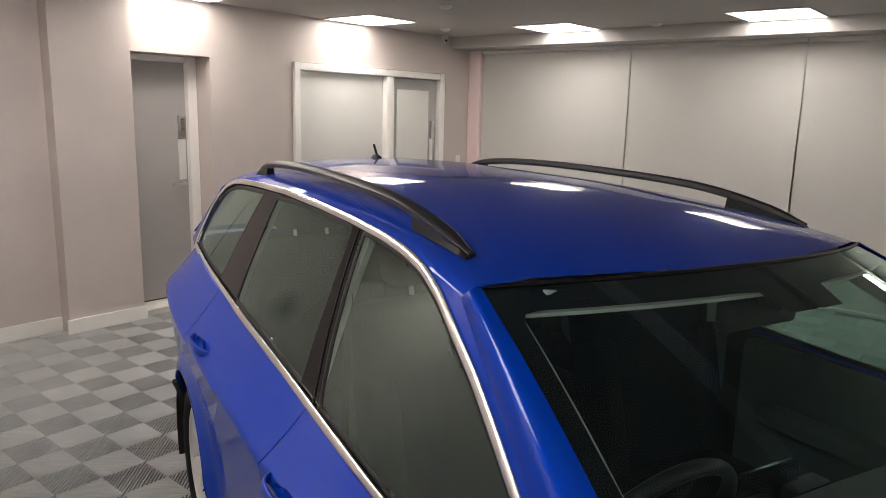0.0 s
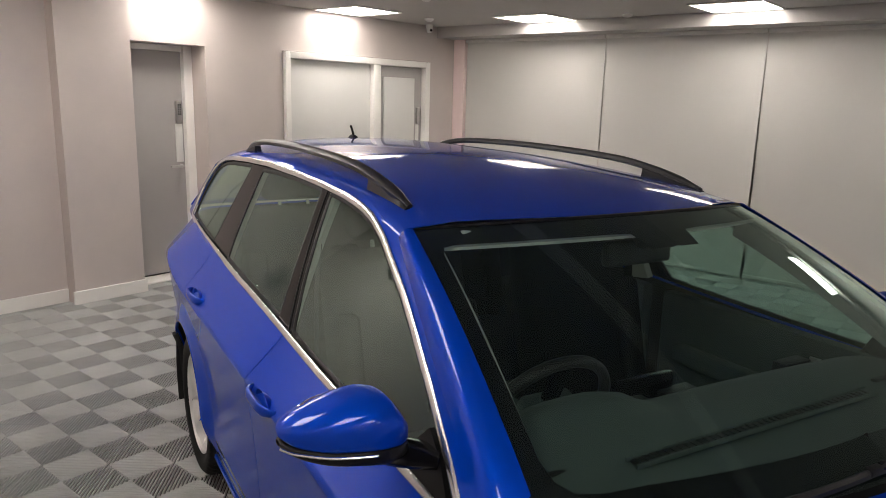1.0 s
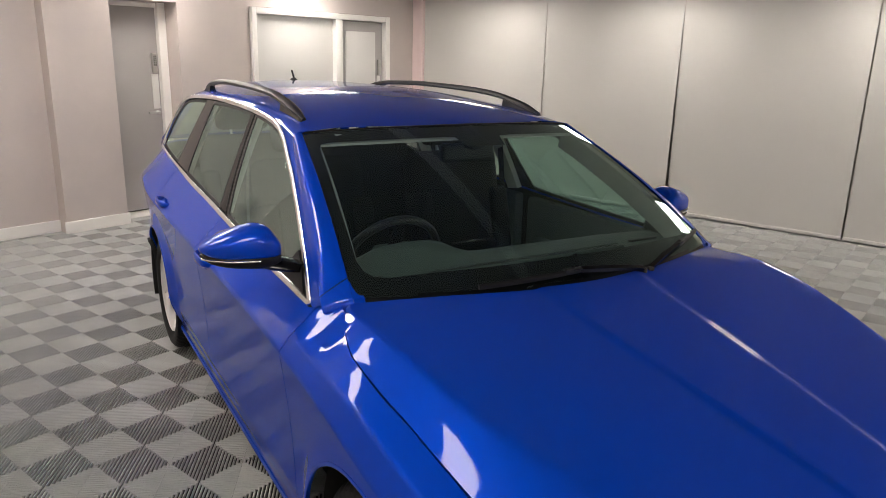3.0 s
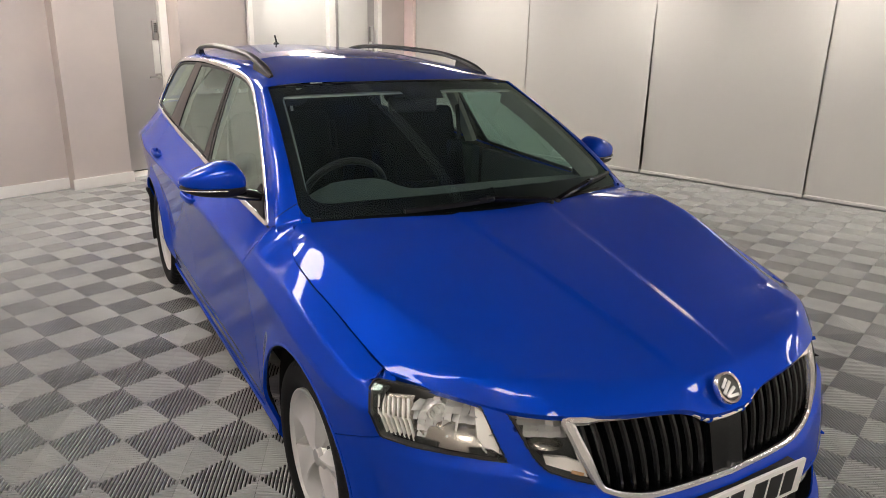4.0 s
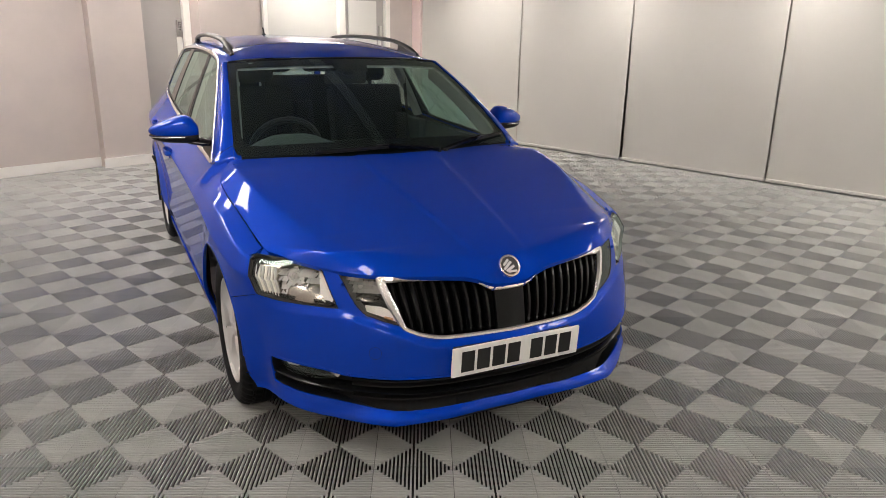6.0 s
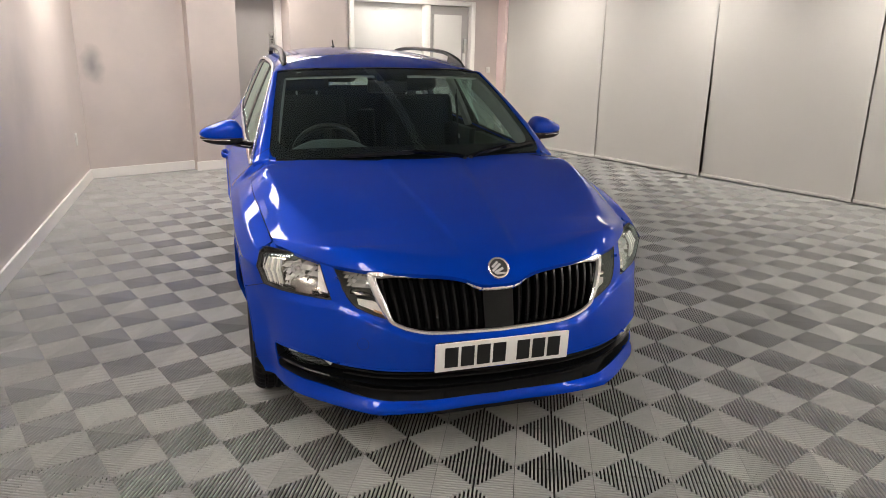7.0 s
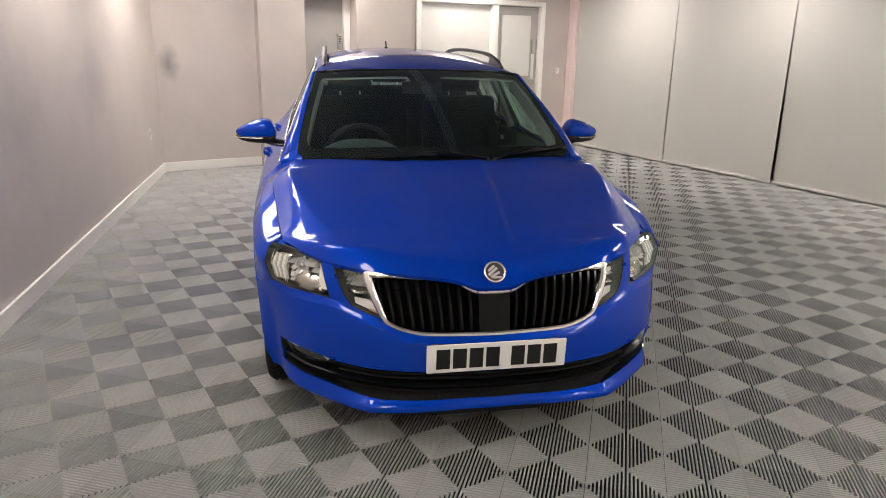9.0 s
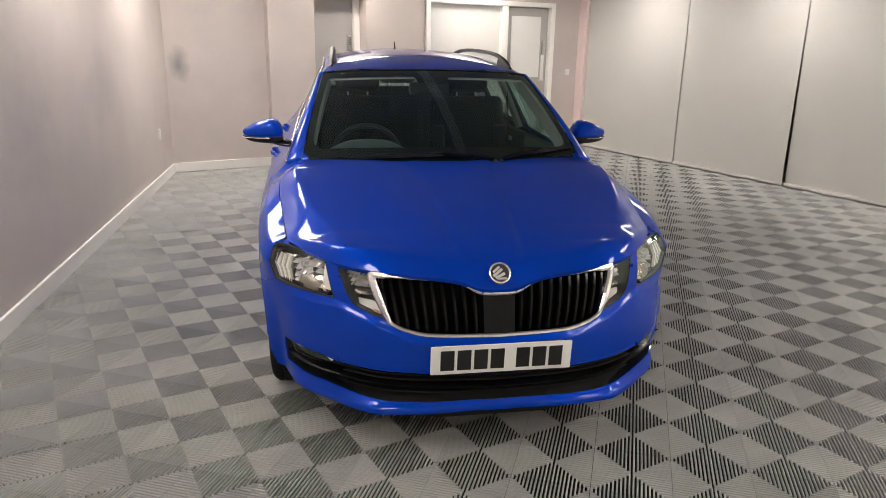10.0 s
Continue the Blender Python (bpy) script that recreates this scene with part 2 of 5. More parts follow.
def trimmed(U, V, keep, cuts=()):
    """A parameter grid cut to a polygon and with holes: nodes near an outline are drawn onto it. Gives u, v, triangles."""
    U, V = U.copy(), V.copy()
    n, m = U.shape
    h = .5 * (np.abs(np.diff(U, axis=0)).mean() + np.abs(np.diff(V, axis=1)).mean())
    moved = np.zeros(U.shape, bool)
    for poly in ([keep] if keep else []) + list(cuts):
        P = np.array(poly, float)
        A, B = P, np.roll(P, -1, 0)
        best = np.full(U.shape, 1e9)
        bu, bv = U.copy(), V.copy()
        for (ax, ay), (bx, by) in zip(A, B):
            dx, dy = bx - ax, by - ay
            t = np.clip(((U - ax) * dx + (V - ay) * dy) / (dx * dx + dy * dy + 1e-12), 0, 1)
            qx, qy = ax + t * dx, ay + t * dy
            d = np.hypot(U - qx, V - qy)
            near = d < best
            best, bu, bv = np.where(near, d, best), np.where(near, qx, bu), np.where(near, qy, bv)
        take = (best < .62 * h) & ~moved
        for cx, cy in P:
            d = np.hypot(U - cx, V - cy) + moved * 9
            i, j = np.unravel_index(np.argmin(d), d.shape)
            if d[i, j] < h:
                bu[i, j], bv[i, j] = cx, cy
                take[i, j] = True
        U, V = np.where(take, bu, U), np.where(take, bv, V)
        moved |= take
    idx = np.arange(n * m).reshape(n, m)
    a, b, c, d = idx[:-1, :-1].ravel(), idx[1:, :-1].ravel(), idx[1:, 1:].ravel(), idx[:-1, 1:].ravel()
    on = moved.ravel()
    flip = on[b] & on[d] & ~(on[a] & on[c])
    t1 = np.where(flip[:, None], np.stack([a, b, d], 1), np.stack([a, b, c], 1))
    t2 = np.where(flip[:, None], np.stack([b, c, d], 1), np.stack([a, c, d], 1))
    tris = np.concatenate([t1, t2])
    u, v = U.ravel(), V.ravel()
    cu, cv = u[tris].mean(1), v[tris].mean(1)
    area = np.abs((u[tris[:, 1]] - u[tris[:, 0]]) * (v[tris[:, 2]] - v[tris[:, 0]]) - (u[tris[:, 2]] - u[tris[:, 0]]) * (v[tris[:, 1]] - v[tris[:, 0]]))
    ok = area > 1e-9
    if keep:
        ok &= inside(cu, cv, keep)
    for poly in cuts:
        ok &= ~inside(cu, cv, poly)
    tris = tris[ok]
    used, inv = np.unique(tris, return_inverse=True)
    return u[used], v[used], inv.reshape(-1, 3)


def normals(fn, u, v, e=.003):
    du, dv = fn(u + e, v) - fn(u - e, v), fn(u, v + e) - fn(u, v - e)
    n = np.cross(du, dv)
    return n / (np.linalg.norm(n, axis=-1, keepdims=True) + 1e-12)


def surface(name, fn, U, V, keep, cuts, mat, parent, side=1, depth=.0, flange=.012, out=1, both=False, label=""):
    """A panel cut from a surface of the right half. side -1: its mirror image; both: the two halves in one; depth: how far it
    lies below the surface; flange: how far its edges turn in; out: which way the surface's normal points."""
    u, v, tris = trimmed(U, V, keep, cuts)
    p = fn(u, v)
    nrm = normals(fn, u, v) * out
    p = p - nrm * depth
    bm = bmesh.new()
    for s in ((1, -1) if both else (side,)):
        vs = [bm.verts.new((s * a, b, c)) for a, b, c in p]
        for t in tris:
            q = t if (s > 0) == (out > 0) else t[::-1]
            bm.faces.new([vs[i] for i in q])
    if both:
        bmesh.ops.remove_doubles(bm, verts=[w for w in bm.verts if abs(w.co.x) < .002], dist=.0015)
    bm.normal_update()
    for f in bm.faces:
        f.smooth = True
    if flange:
        rim = [e for e in bm.edges if e.is_boundary and not (abs(e.verts[0].co.x) < .002 and abs(e.verts[1].co.x) < .002)]
        top, low = {}, {}
        for e in rim:
            for w in e.verts:
                if w not in top:
                    top[w] = (w.co.copy(), w.normal.copy())
        for w, (co, no) in top.items():
            low[w] = (bm.verts.new(co), bm.verts.new(co - no * flange))
        for e in rim:
            a, b = e.verts
            f = e.link_faces[0] if e.link_faces else None
            bm.faces.new((low[b][0], low[a][0], low[a][1], low[b][1]))
    return bm_object(name, bm, mat, parent, False, label)


def grid(u0, u1, v0, v1, h):
    return np.meshgrid(np.linspace(u0, u1, max(2, round((u1 - u0) / h) + 1)), np.linspace(v0, v1, max(2, round((v1 - v0) / h) + 1)), indexing="ij")


def dense(poly, h=.012, closed=True, soft=0):
    """The polygon's outline in short steps; soft rounds its corners."""
    P = [np.array(p, float) for p in poly]
    if closed:
        P.append(P[0])
    out = []
    for a, b in zip(P[:-1], P[1:]):
        k = max(1, int(np.linalg.norm(b - a) / h))
        out += [a + (b - a) * i / k for i in range(k)]
    if not closed:
        out.append(P[-1])
    out = np.array(out)
    for _ in range(soft):
        if closed:
            out = (np.roll(out, 1, 0) + 2 * out + np.roll(out, -1, 0)) / 4
        else:
            out[1:-1] = (out[:-2] + 2 * out[1:-1] + out[2:]) / 4
    return out


def trim_on(name, fn, poly, profile, mat, parent, side=1, closed=True, out=1, lift=.0, soft=2, label="", h=.012):
    """A strip that runs along an outline on a surface."""
    q = dense(poly, h, closed, soft)
    p = fn(q[:, 0], q[:, 1])
    nrm = normals(fn, q[:, 0], q[:, 1]) * out
    p = p + nrm * lift
    s = np.array([side, 1, 1])
    v, f = sweep(p * s, profile, closed, nrm * s)
    return mesh_object(name, v, f, mat, parent, True, label, weld=1e-6, auto=50)


# ---- the room ----
def structure(name, bm, mat, label, category):
    return tagged(bm_object(name, bm, mat, None, False), label, category, kind="structure")


X_BLIND, Y_BACK, Z_CEIL = 5.65, 5.87, 2.465
CORNER = Vector((-.253, Y_BACK))
LEFT_DIR = Vector((-.348, -.9375))


def prism(bm, poly, z0, z1):
    lo, hi = [bm.verts.new((x, y, z0)) for x, y in poly], [bm.verts.new((x, y, z1)) for x, y in poly]
    bm.faces.new(lo[::-1])
    bm.faces.new(hi)
    n = len(poly)
    for i in range(n):
        bm.faces.new((lo[i], lo[(i + 1) % n], hi[(i + 1) % n], hi[i]))
    bmesh.ops.recalc_face_normals(bm, faces=bm.faces)


def build_room():
    bm = bmesh.new()
    prism(bm, [(-5, -6.6), (6.4, -6.6), (6.4, 6.6), (-5, 6.6)], -.2, -.021)
    structure("floor", bm, CONCRETE, "dark concrete floor under grey interlocking plastic tiles", "floor")
    bm = bmesh.new()
    prism(bm, [(-5, -6.6), (6.4, -6.6), (6.4, 6.6), (-5, 6.6)], Z_CEIL, Z_CEIL + .2)
    structure("ceiling", bm, CEIL, "plain pale grey painted ceiling", "ceiling")
    # back wall with the door's recess and the opening of the screen and door frame
    bm = bmesh.new()
    add_box(bm, (-.9, Y_BACK, -.02), (.885, 6.35, Z_CEIL))
    add_box(bm, (.885, 5.735, -.02), (1.447, 6.35, Z_CEIL))
    add_box(bm, (1.447, Y_BACK, 2.035), (2.185, 6.35, Z_CEIL))
    add_box(bm, (2.185, Y_BACK, -.02), (3.02, 6.35, Z_CEIL))
    add_box(bm, (3.02, Y_BACK, 2.055), (5.15, 6.35, Z_CEIL))
    add_box(bm, (5.15, Y_BACK, -.02), (6.2, 6.35, Z_CEIL))
    add_box(bm, (1.40, 6.36, -.02), (5.4, 6.55, Z_CEIL))
    structure("wall_back", bm, WALL, "grey painted wall with a square pillar and two openings", "wall")
    far = CORNER + LEFT_DIR * 11.5
    off = Vector((LEFT_DIR.y, -LEFT_DIR.x)) * .3
    bm = bmesh.new()
    prism(bm, [(CORNER.x, CORNER.y), (far.x, far.y), (far.x + off.x, far.y + off.y), (CORNER.x + off.x, CORNER.y + off.y)], -.02, Z_CEIL)
    structure("wall_side", bm, WALL, "long plain grey painted wall", "wall")
    # unseen wall behind the camera, made white to throw light on the car's nose
    bm = bmesh.new()
    add_box(bm, (-4.6, -5.3, -.02), (6.2, -5.0, Z_CEIL))
    structure("wall_front_bounce", bm, WHITE, "plain wall out of view, white to bounce light", "wall")
    bm = bmesh.new()
    add_box(bm, (5.92, -5.3, -.02), (6.2, Y_BACK, Z_CEIL))
    structure("wall_window", bm, WALL, "grey wall behind the blinds", "wall")
    bm = bmesh.new()
    add_box(bm, (5.292, -5.0, 2.342), (5.92, Y_BACK, Z_CEIL), .004)
    structure("ceiling_beam", bm, CEIL, "boxed beam along the ceiling above the blinds", "beam")
    bm = bmesh.new()
    add_box(bm, (5.615, 5.700, -.01), (5.92, 5.866, 2.340), .004)
    structure("trim_post", bm, PINK, "pinkish painted corner post beside the blinds", "post")
    # skirting boards
    for lo, hi in (((-.27, Y_BACK - .018, 0), (.883, Y_BACK, .105)), ((.867, 5.717, 0), (1.465, 5.735, .105)),
                   ((1.447, 5.736, 0), (1.465, 6.1, .105)), ((2.185, Y_BACK - .018, 0), (3.01, Y_BACK, .105)), ((5.16, Y_BACK - .018, 0), (5.60, Y_BACK, .105))):
        bm = bmesh.new()
        add_box(bm, lo, hi, .004)
        structure("baseboard", bm, WHITE, "white painted skirting board", "skirting board")
    inn = -Vector((LEFT_DIR.y, -LEFT_DIR.x)) * .018
    bm = bmesh.new()
    prism(bm, [(CORNER.x, CORNER.y - .002), (far.x, far.y), (far.x + inn.x, far.y + inn.y), (CORNER.x + inn.x, CORNER.y + inn.y - .002)], 0, .105)
    structure("baseboard", bm, WHITE, "white painted skirting board on the long wall", "skirting board")


def build_door():
    """The plain grey door deep in its recess."""
    d = tagged(new("door_1"), "closed grey door with a keypad lock and white kick strip in a deep recess", "door", kind="structure")
    box_part("door_leaf", (1.449, 6.13, .02), (2.10, 6.17, 2.0), DOORGREY, d)
    for lo, hi in (((2.10, 6.08, 0), (2.183, 6.18, 2.033)), ((1.449, 6.10, 1.985), (2.099, 6.18, 2.033))):
        box_part("door_frame", lo, hi, WHITE, d, label="white painted door frame")
    box_part("finger_plate", (2.015, 6.122, 1.02), (2.085, 6.131, 1.36), WHITEPL, d, .003)
    k = box_part("keypad", (2.02, 6.095, 1.37), (2.075, 6.13, 1.56), STEEL, d, .01, "brushed steel keypad lock")
    for r in range(5):
        for c in range(2):
            box_part("key", (2.033 + c * .018, 6.090, 1.44 + r * .02), (2.043 + c * .018, 6.096, 1.452 + r * .02), DARKPL, k, .001)
    v, f = lathe([(0, 0), (.019, 0), (.019, .02), (.011, .026), (.011, .055), (0, .055)], 16, "z")
    m = Matrix.Translation((2.05, 6.13, .985)) @ pose(0, 0, 0, 90, 0, 0)
    h = mesh_object("handle", [m @ Vector(a) for a in v], f, STEEL, d, label="steel lever handle")
    box_part("lever", (1.93, 6.066, .976), (2.056, 6.082, .996), STEEL, h, .006)
    box_part("threshold", (1.467, 5.9, 0), (2.183, 6.13, .012), WHITE, d, .003)


def build_screen():
    """White frame with a boarded window and a narrow glazed door."""
    w = tagged(new("window_1"), "white framed screen with a pale boarded window and a narrow panelled door", "window", kind="structure")
    for lo, hi in (((3.03, 5.835, 0), (3.09, 5.96, 2.05)), ((5.07, 5.835, 0), (5.148, 5.96, 2.05)), ((3.091, 5.838, 1.985), (5.069, 5.96, 2.050)), ((4.225, 5.84, 0), (4.33, 5.96, 1.984))):
        box_part("window_frame", lo, hi, WHITE, w, .006)
    box_part("board", (3.09, 5.905, .9), (4.225, 5.925, 1.985), WHITEPL, w, .003, "pale flat board")
    box_part("lower_board", (3.09, 5.895, .02), (4.225, 5.925, .9), WHITEPL, w, .003)
    d = box_part("door_leaf", (4.335, 5.90, .02), (5.065, 5.94, 1.98), DOORGREY, w, .004, "grey narrow door")
    box_part("panel", (4.42, 5.886, 1.02), (4.93, 5.901, 1.86), WHITEPL, d, .006, "pale raised panel")
    box_part("panel", (4.42, 5.886, .12), (4.93, 5.901, .86), WHITEPL, d, .006)
    box_part("keypad", (4.965, 5.865, 1.34), (5.015, 5.90, 1.53), STEEL, d, .01, "brushed steel keypad lock")
    box_part("finger_plate", (4.965, 5.894, .98), (5.02, 5.901, 1.33), WHITEPL, d, .003)
    box_part("handle", (4.88, 5.845, .965), (5.005, 5.862, .985), STEEL, d, .006)


def build_blind(y0, y1, seed):
    """One hanging blind panel with soft folds, a head rail and a bottom bar."""
    rnd = random.Random(seed)
    b = tagged(new("blind"), "wide pale grey fabric blind hanging to the floor", "blind", "blinds along the window wall")
    b.location = (X_BLIND, (y0 + y1) / 2, 0)
    half = (y1 - y0) / 2
    n, k = 44, 30
    ph = [rnd.uniform(0, 6) for _ in range(6)]
    verts = []
    for side in (0, .004):
        for i in range(n + 1):
            y = -half + 2 * half * i / n
            for j in range(k + 1):
                z = .045 + (2.302 - .045) * j / k
                wave = .009 * math.sin(3.1 * y + ph[0] + .7 * z) + .006 * math.sin(7.3 * y + ph[1] - 1.1 * z) + .003 * math.sin(2.2 * z + ph[2])
                edge = .014 * ((i / n) ** 6) * (1 - .5 * z / 2.3) - .010 * ((1 - i / n) ** 7) * (1 - z / 2.6)
                verts.append((wave + edge + side, y * (1 - .004 * (1 - z / 2.3)), z))
    faces, m = [], (n + 1) * (k + 1)
    for i in range(n):
        for j in range(k):
            a = i * (k + 1) + j
            faces.append((a, a + 1, a + k + 2, a + k + 1))
            faces.append((m + a, m + a + k + 1, m + a + k + 2, m + a + 1))
    for i in range(n):
        for j in (0, k):
            a = i * (k + 1) + j
            faces.append((a, a + k + 1, m + a + k + 1, m + a))
    for j in range(k):
        for i in (0, n):
            a = i * (k + 1) + j
            faces.append((a, a + 1, m + a + 1, m + a))
    mesh_object("fabric", verts, faces, BLIND, b, True, weld=1e-6)
    box_part("head_rail", (-.03, -half, 2.300), (.03, half, 2.340), HEM, b, .006)
    box_part("bottom_bar", (-.014, -half + .004, .012), (.016, half - .004, .045), HEM, b, .006, "pale bar along the hem")
    return b


def build_small_fittings():
    c = tagged(new("security_camera"), "small white dome security camera under the ceiling", "camera")
    c.location = (5.03, 5.76, Z_CEIL)
    v, f = lathe([(0, 0), (.042, 0), (.042, -.02), (.036, -.045), (0, -.045)], 20, "z")
    mesh_object("mount", v, f, WHITEPL, c)
    v, f = lathe([(0, -.042), (.034, -.042), (.034, -.07), (.022, -.09), (0, -.096)], 20, "z")
    eye = mesh_object("dome", v, f, WHITEPL, c)
    m = Matrix.Translation((-.012, -.028, -.062)) @ pose(0, 0, 0, 110, 0, 0)
    v, f = lathe([(0, 0), (.014, 0), (.014, .012), (0, .014)], 14, "z")
    mesh_object("lens", [m @ Vector(a) for a in v], f, DARKPL, eye)
    for x, y, z, lab in ((5.444, Y_BACK, 1.09, "white plastic light switch on the back wall"),):
        s = tagged(new("light_switch"), lab, "switch")
        s.location = (x, y, z)
        box_part("plate", (-.043, -.009, -.043), (.043, 0, .043), WHITEPL, s, .004)
        box_part("rocker", (-.012, -.013, -.02), (.012, -.008, .02), WHITEPL, s, .002)
    s = tagged(new("light_switch"), "white plastic switch on the long wall", "switch")
    p = CORNER + LEFT_DIR * .62
    s.matrix_world = Matrix.Translation((p.x, p.y, .51)) @ pose(0, 0, 0, 0, 0, 69.44)
    box_part("plate", (-.04, -.010, -.06), (.04, 0, .06), WHITEPL, s, .004)
    box_part("rocker", (-.012, -.015, -.02), (.012, -.009, .02), WHITEPL, s, .002)
    for x, y in ((3.3, 4.3), (4.55, 5.35), (5.1, 3.35)):
        d = tagged(new("smoke_detector"), "small round white fitting on the ceiling", "detector", "round ceiling fittings")
        d.location = (x, y, Z_CEIL)
        v, f = lathe([(0, 0), (.05, 0), (.05, -.012), (.03, -.028), (0, -.028)], 24, "z")
        mesh_object("body", v, f, WHITEPL, d)


# (.50, 4.50), (1.5, -4.6) and (3.3, -4.3) are unseen panels added for fill
LAMPS_AND_FILLS = [(3.67, 5.52), (1.85, 5.52), (4.975, 4.3), (4.975, 2.3), (4.975, .3), (4.975, -1.7), (4.975, -3.7),
         (.50, 4.50), (-.35, 4.30), (-1.01, 2.53), (-1.71, .65), (-2.39, -1.18), (-2.75, -3.0), (.6, -3.0), (2.9, -2.7), (1.5, -4.6), (3.3, -4.3)]


def build_trunking():
    """Pale cable trunking that runs along the ceiling."""
    t = tagged(new("cable_trunking"), "slim white cable trunking along the ceiling", "trunking")
    t.location = (.80, 1.6, Z_CEIL)
    t.rotation_euler = (0, 0, radians(-8.5))
    for k in range(3):
        box_part("cover", (-.055, -3.0 + 2.0 * k, -.035), (.055, -1.003 + 2.0 * k, 0), WHITE, t, .004)


def build_lamps():
    first = None
    for x, y in LAMPS_AND_FILLS:
        if first is None:
            first = tagged(new("ceiling_light"), "square flush white light panel, lit, some added as unseen fill", "ceiling light", "ceiling lights")
            bm = bmesh.new()
            add_box(bm, (-.31, -.31, -.012), (-.295, .31, 0), .002)
            add_box(bm, (.295, -.31, -.012), (.31, .31, 0), .002)
            add_box(bm, (-.295, -.31, -.012), (.295, -.295, 0), .002)
            add_box(bm, (-.295, .295, -.012), (.295, .31, 0), .002)
            bm_object("frame", bm, WHITEPL, first)
            bm = bmesh.new()
            add_box(bm, (-.294, -.294, -.008), (.294, .294, -.001))
            bm_object("diffuser", bm, DIFFUSER, first, label="glowing white diffuser")
            first.location = (x, y, Z_CEIL)
        else:
            copy_thing(first, pose(x, y, Z_CEIL))


build_room()
build_door()
build_screen()
EDGES = [5.695, 3.835, 2.212, .470, -1.26, -2.99, -4.98]
for i in range(len(EDGES) - 1):
    build_blind(EDGES[i + 1] + .003, EDGES[i] - .003, i)
build_small_fittings()
build_trunking()
build_lamps()

# ---- car shape: smooth functions in the car's own metres, nose towards -y, front axle at y = 0 ----
def curve(xs, ys):
    """A smooth monotone curve through a few knots."""
    xs, ys = np.array(xs, float), np.array(ys, float)
    h, d = np.diff(xs), np.diff(ys) / np.diff(xs)
    m = np.zeros(len(xs))
    m[0], m[-1] = d[0], d[-1]
    for i in range(1, len(xs) - 1):
        if d[i - 1] * d[i] > 0:
            a, b = 2 * h[i] + h[i - 1], h[i] + 2 * h[i - 1]
            m[i] = (a + b) / (a / d[i - 1] + b / d[i])

    def f(x):
        x = np.clip(np.asarray(x, float), xs[0], xs[-1])
        i = np.clip(np.searchsorted(xs, x) - 1, 0, len(xs) - 2)
        t = (x - xs[i]) / h[i]
        return ((1 + 2 * t) * (1 - t) ** 2 * ys[i] + t * (1 - t) ** 2 * h[i] * m[i]
                + t * t * (3 - 2 * t) * ys[i + 1] + t * t * (t - 1) * h[i] * m[i + 1])
    return f


def step(x, a, b):
    t = np.clip((np.asarray(x, float) - a) / (b - a), 0, 1)
    return t * t * (3 - 2 * t)


# plan of the lower body at its widest: x and y against the way round from the nose
PLAN_X = [0, .22, .42, .57, .685, .768, .822, .855, .874, .887, .897, .904, .906, .906, .905, .900, .868, .79, .62, 0]
PLAN_Y = [-.850, -.838, -.797, -.722, -.625, -.520, -.425, -.36, -.30, -.22, -.10, .05, .40, 1.0, 2.0, 2.7, 3.2, 3.56, 3.74, 3.80]
PLAN_S = np.concatenate([[0], np.cumsum(np.hypot(np.diff(PLAN_X), np.diff(PLAN_Y)))])
plan_x, plan_y = curve(PLAN_S, PLAN_X), curve(PLAN_S, PLAN_Y)
S_END = float(PLAN_S[-1])
nose_in = curve([.15, .18, .205, .24, .37, .48, .56, .64, .70, .76, .85], [.06, .03, .004, 0, .004, .012, .028, .048, .07, .10, .16])
sill_in = curve([.15, .17, .188, .205, .222, .236, .246, .26, .275, .30, .33, .36, .5, 1.0], [.12, .094, .070, .056, .047, .045, .048, .040, .030, .013, .004, 0, 0, 0])
LEDGE = curve([0, .31, .41, .49, .555, .65, .80, 1.0, 1.2], [.498, .506, .543, .568, .586, .606, .600, .597, .595])
LIP_Z = curve([0, .20, .45, .60, .80, 1.0, 1.4], [.222, .2215, .218, .224, .229, .229, .229])
crest_z = curve([-.6, -.3, .2, .5, 1.0, 2.4, 3.4], [.67, .69, .775, .806, .828, .842, .86])
knee_t = curve([-.5, -.1, .1, .2, .43, .5, .9], [.72, .72, .64, .52, .36, .36, .40])     # the wing's upper crease, between flank and bonnet
top_in = curve([-.6, -.365, -.20, -.09, .10, .20, .31, .43, .462, .50, .56, .8, 1.6, 3.0, 3.4, 3.8],
               [.06, .085, .1055, .1050, .0948, .0937, .1165, .1625, .1600, .128, .108, .106, .118, .128, .138, .13])
top_z_y = curve([-.55, -.365, 0, .30, .43, .462, .50, .56, 1.6, 2.5, 3.3, 3.8], [.735, .757, .846, .908, .937, .944, .932, .912, .952, .990, 1.022, 1.03])
top_z_x = curve([0, .10, .16, .24, .32, .46, .58, .66], [.672, .676, .69, .715, .724, .730, .734, .738])


def top_z(s):
    """Height of the body's upper edge; along the wings it is taken where the edge lies after it has turned in."""
    s = np.asarray(s, float)
    x, y = plan_x(s), plan_y(s)
    tx, ty = plan_x(s + .004) - plan_x(s - .004), plan_y(s + .004) - plan_y(s - .004)
    y = y + np.where(y > -.56, top_in(y) * step(y, -.56, -.45) * tx / (np.hypot(tx, ty) + 1e-9), 0)
    return np.where(y < -.60, top_z_x(x), np.where(y < -.5, top_z_x(x) + (top_z_y(y) - top_z_x(x)) * step(y, -.60, -.5), top_z_y(y)))


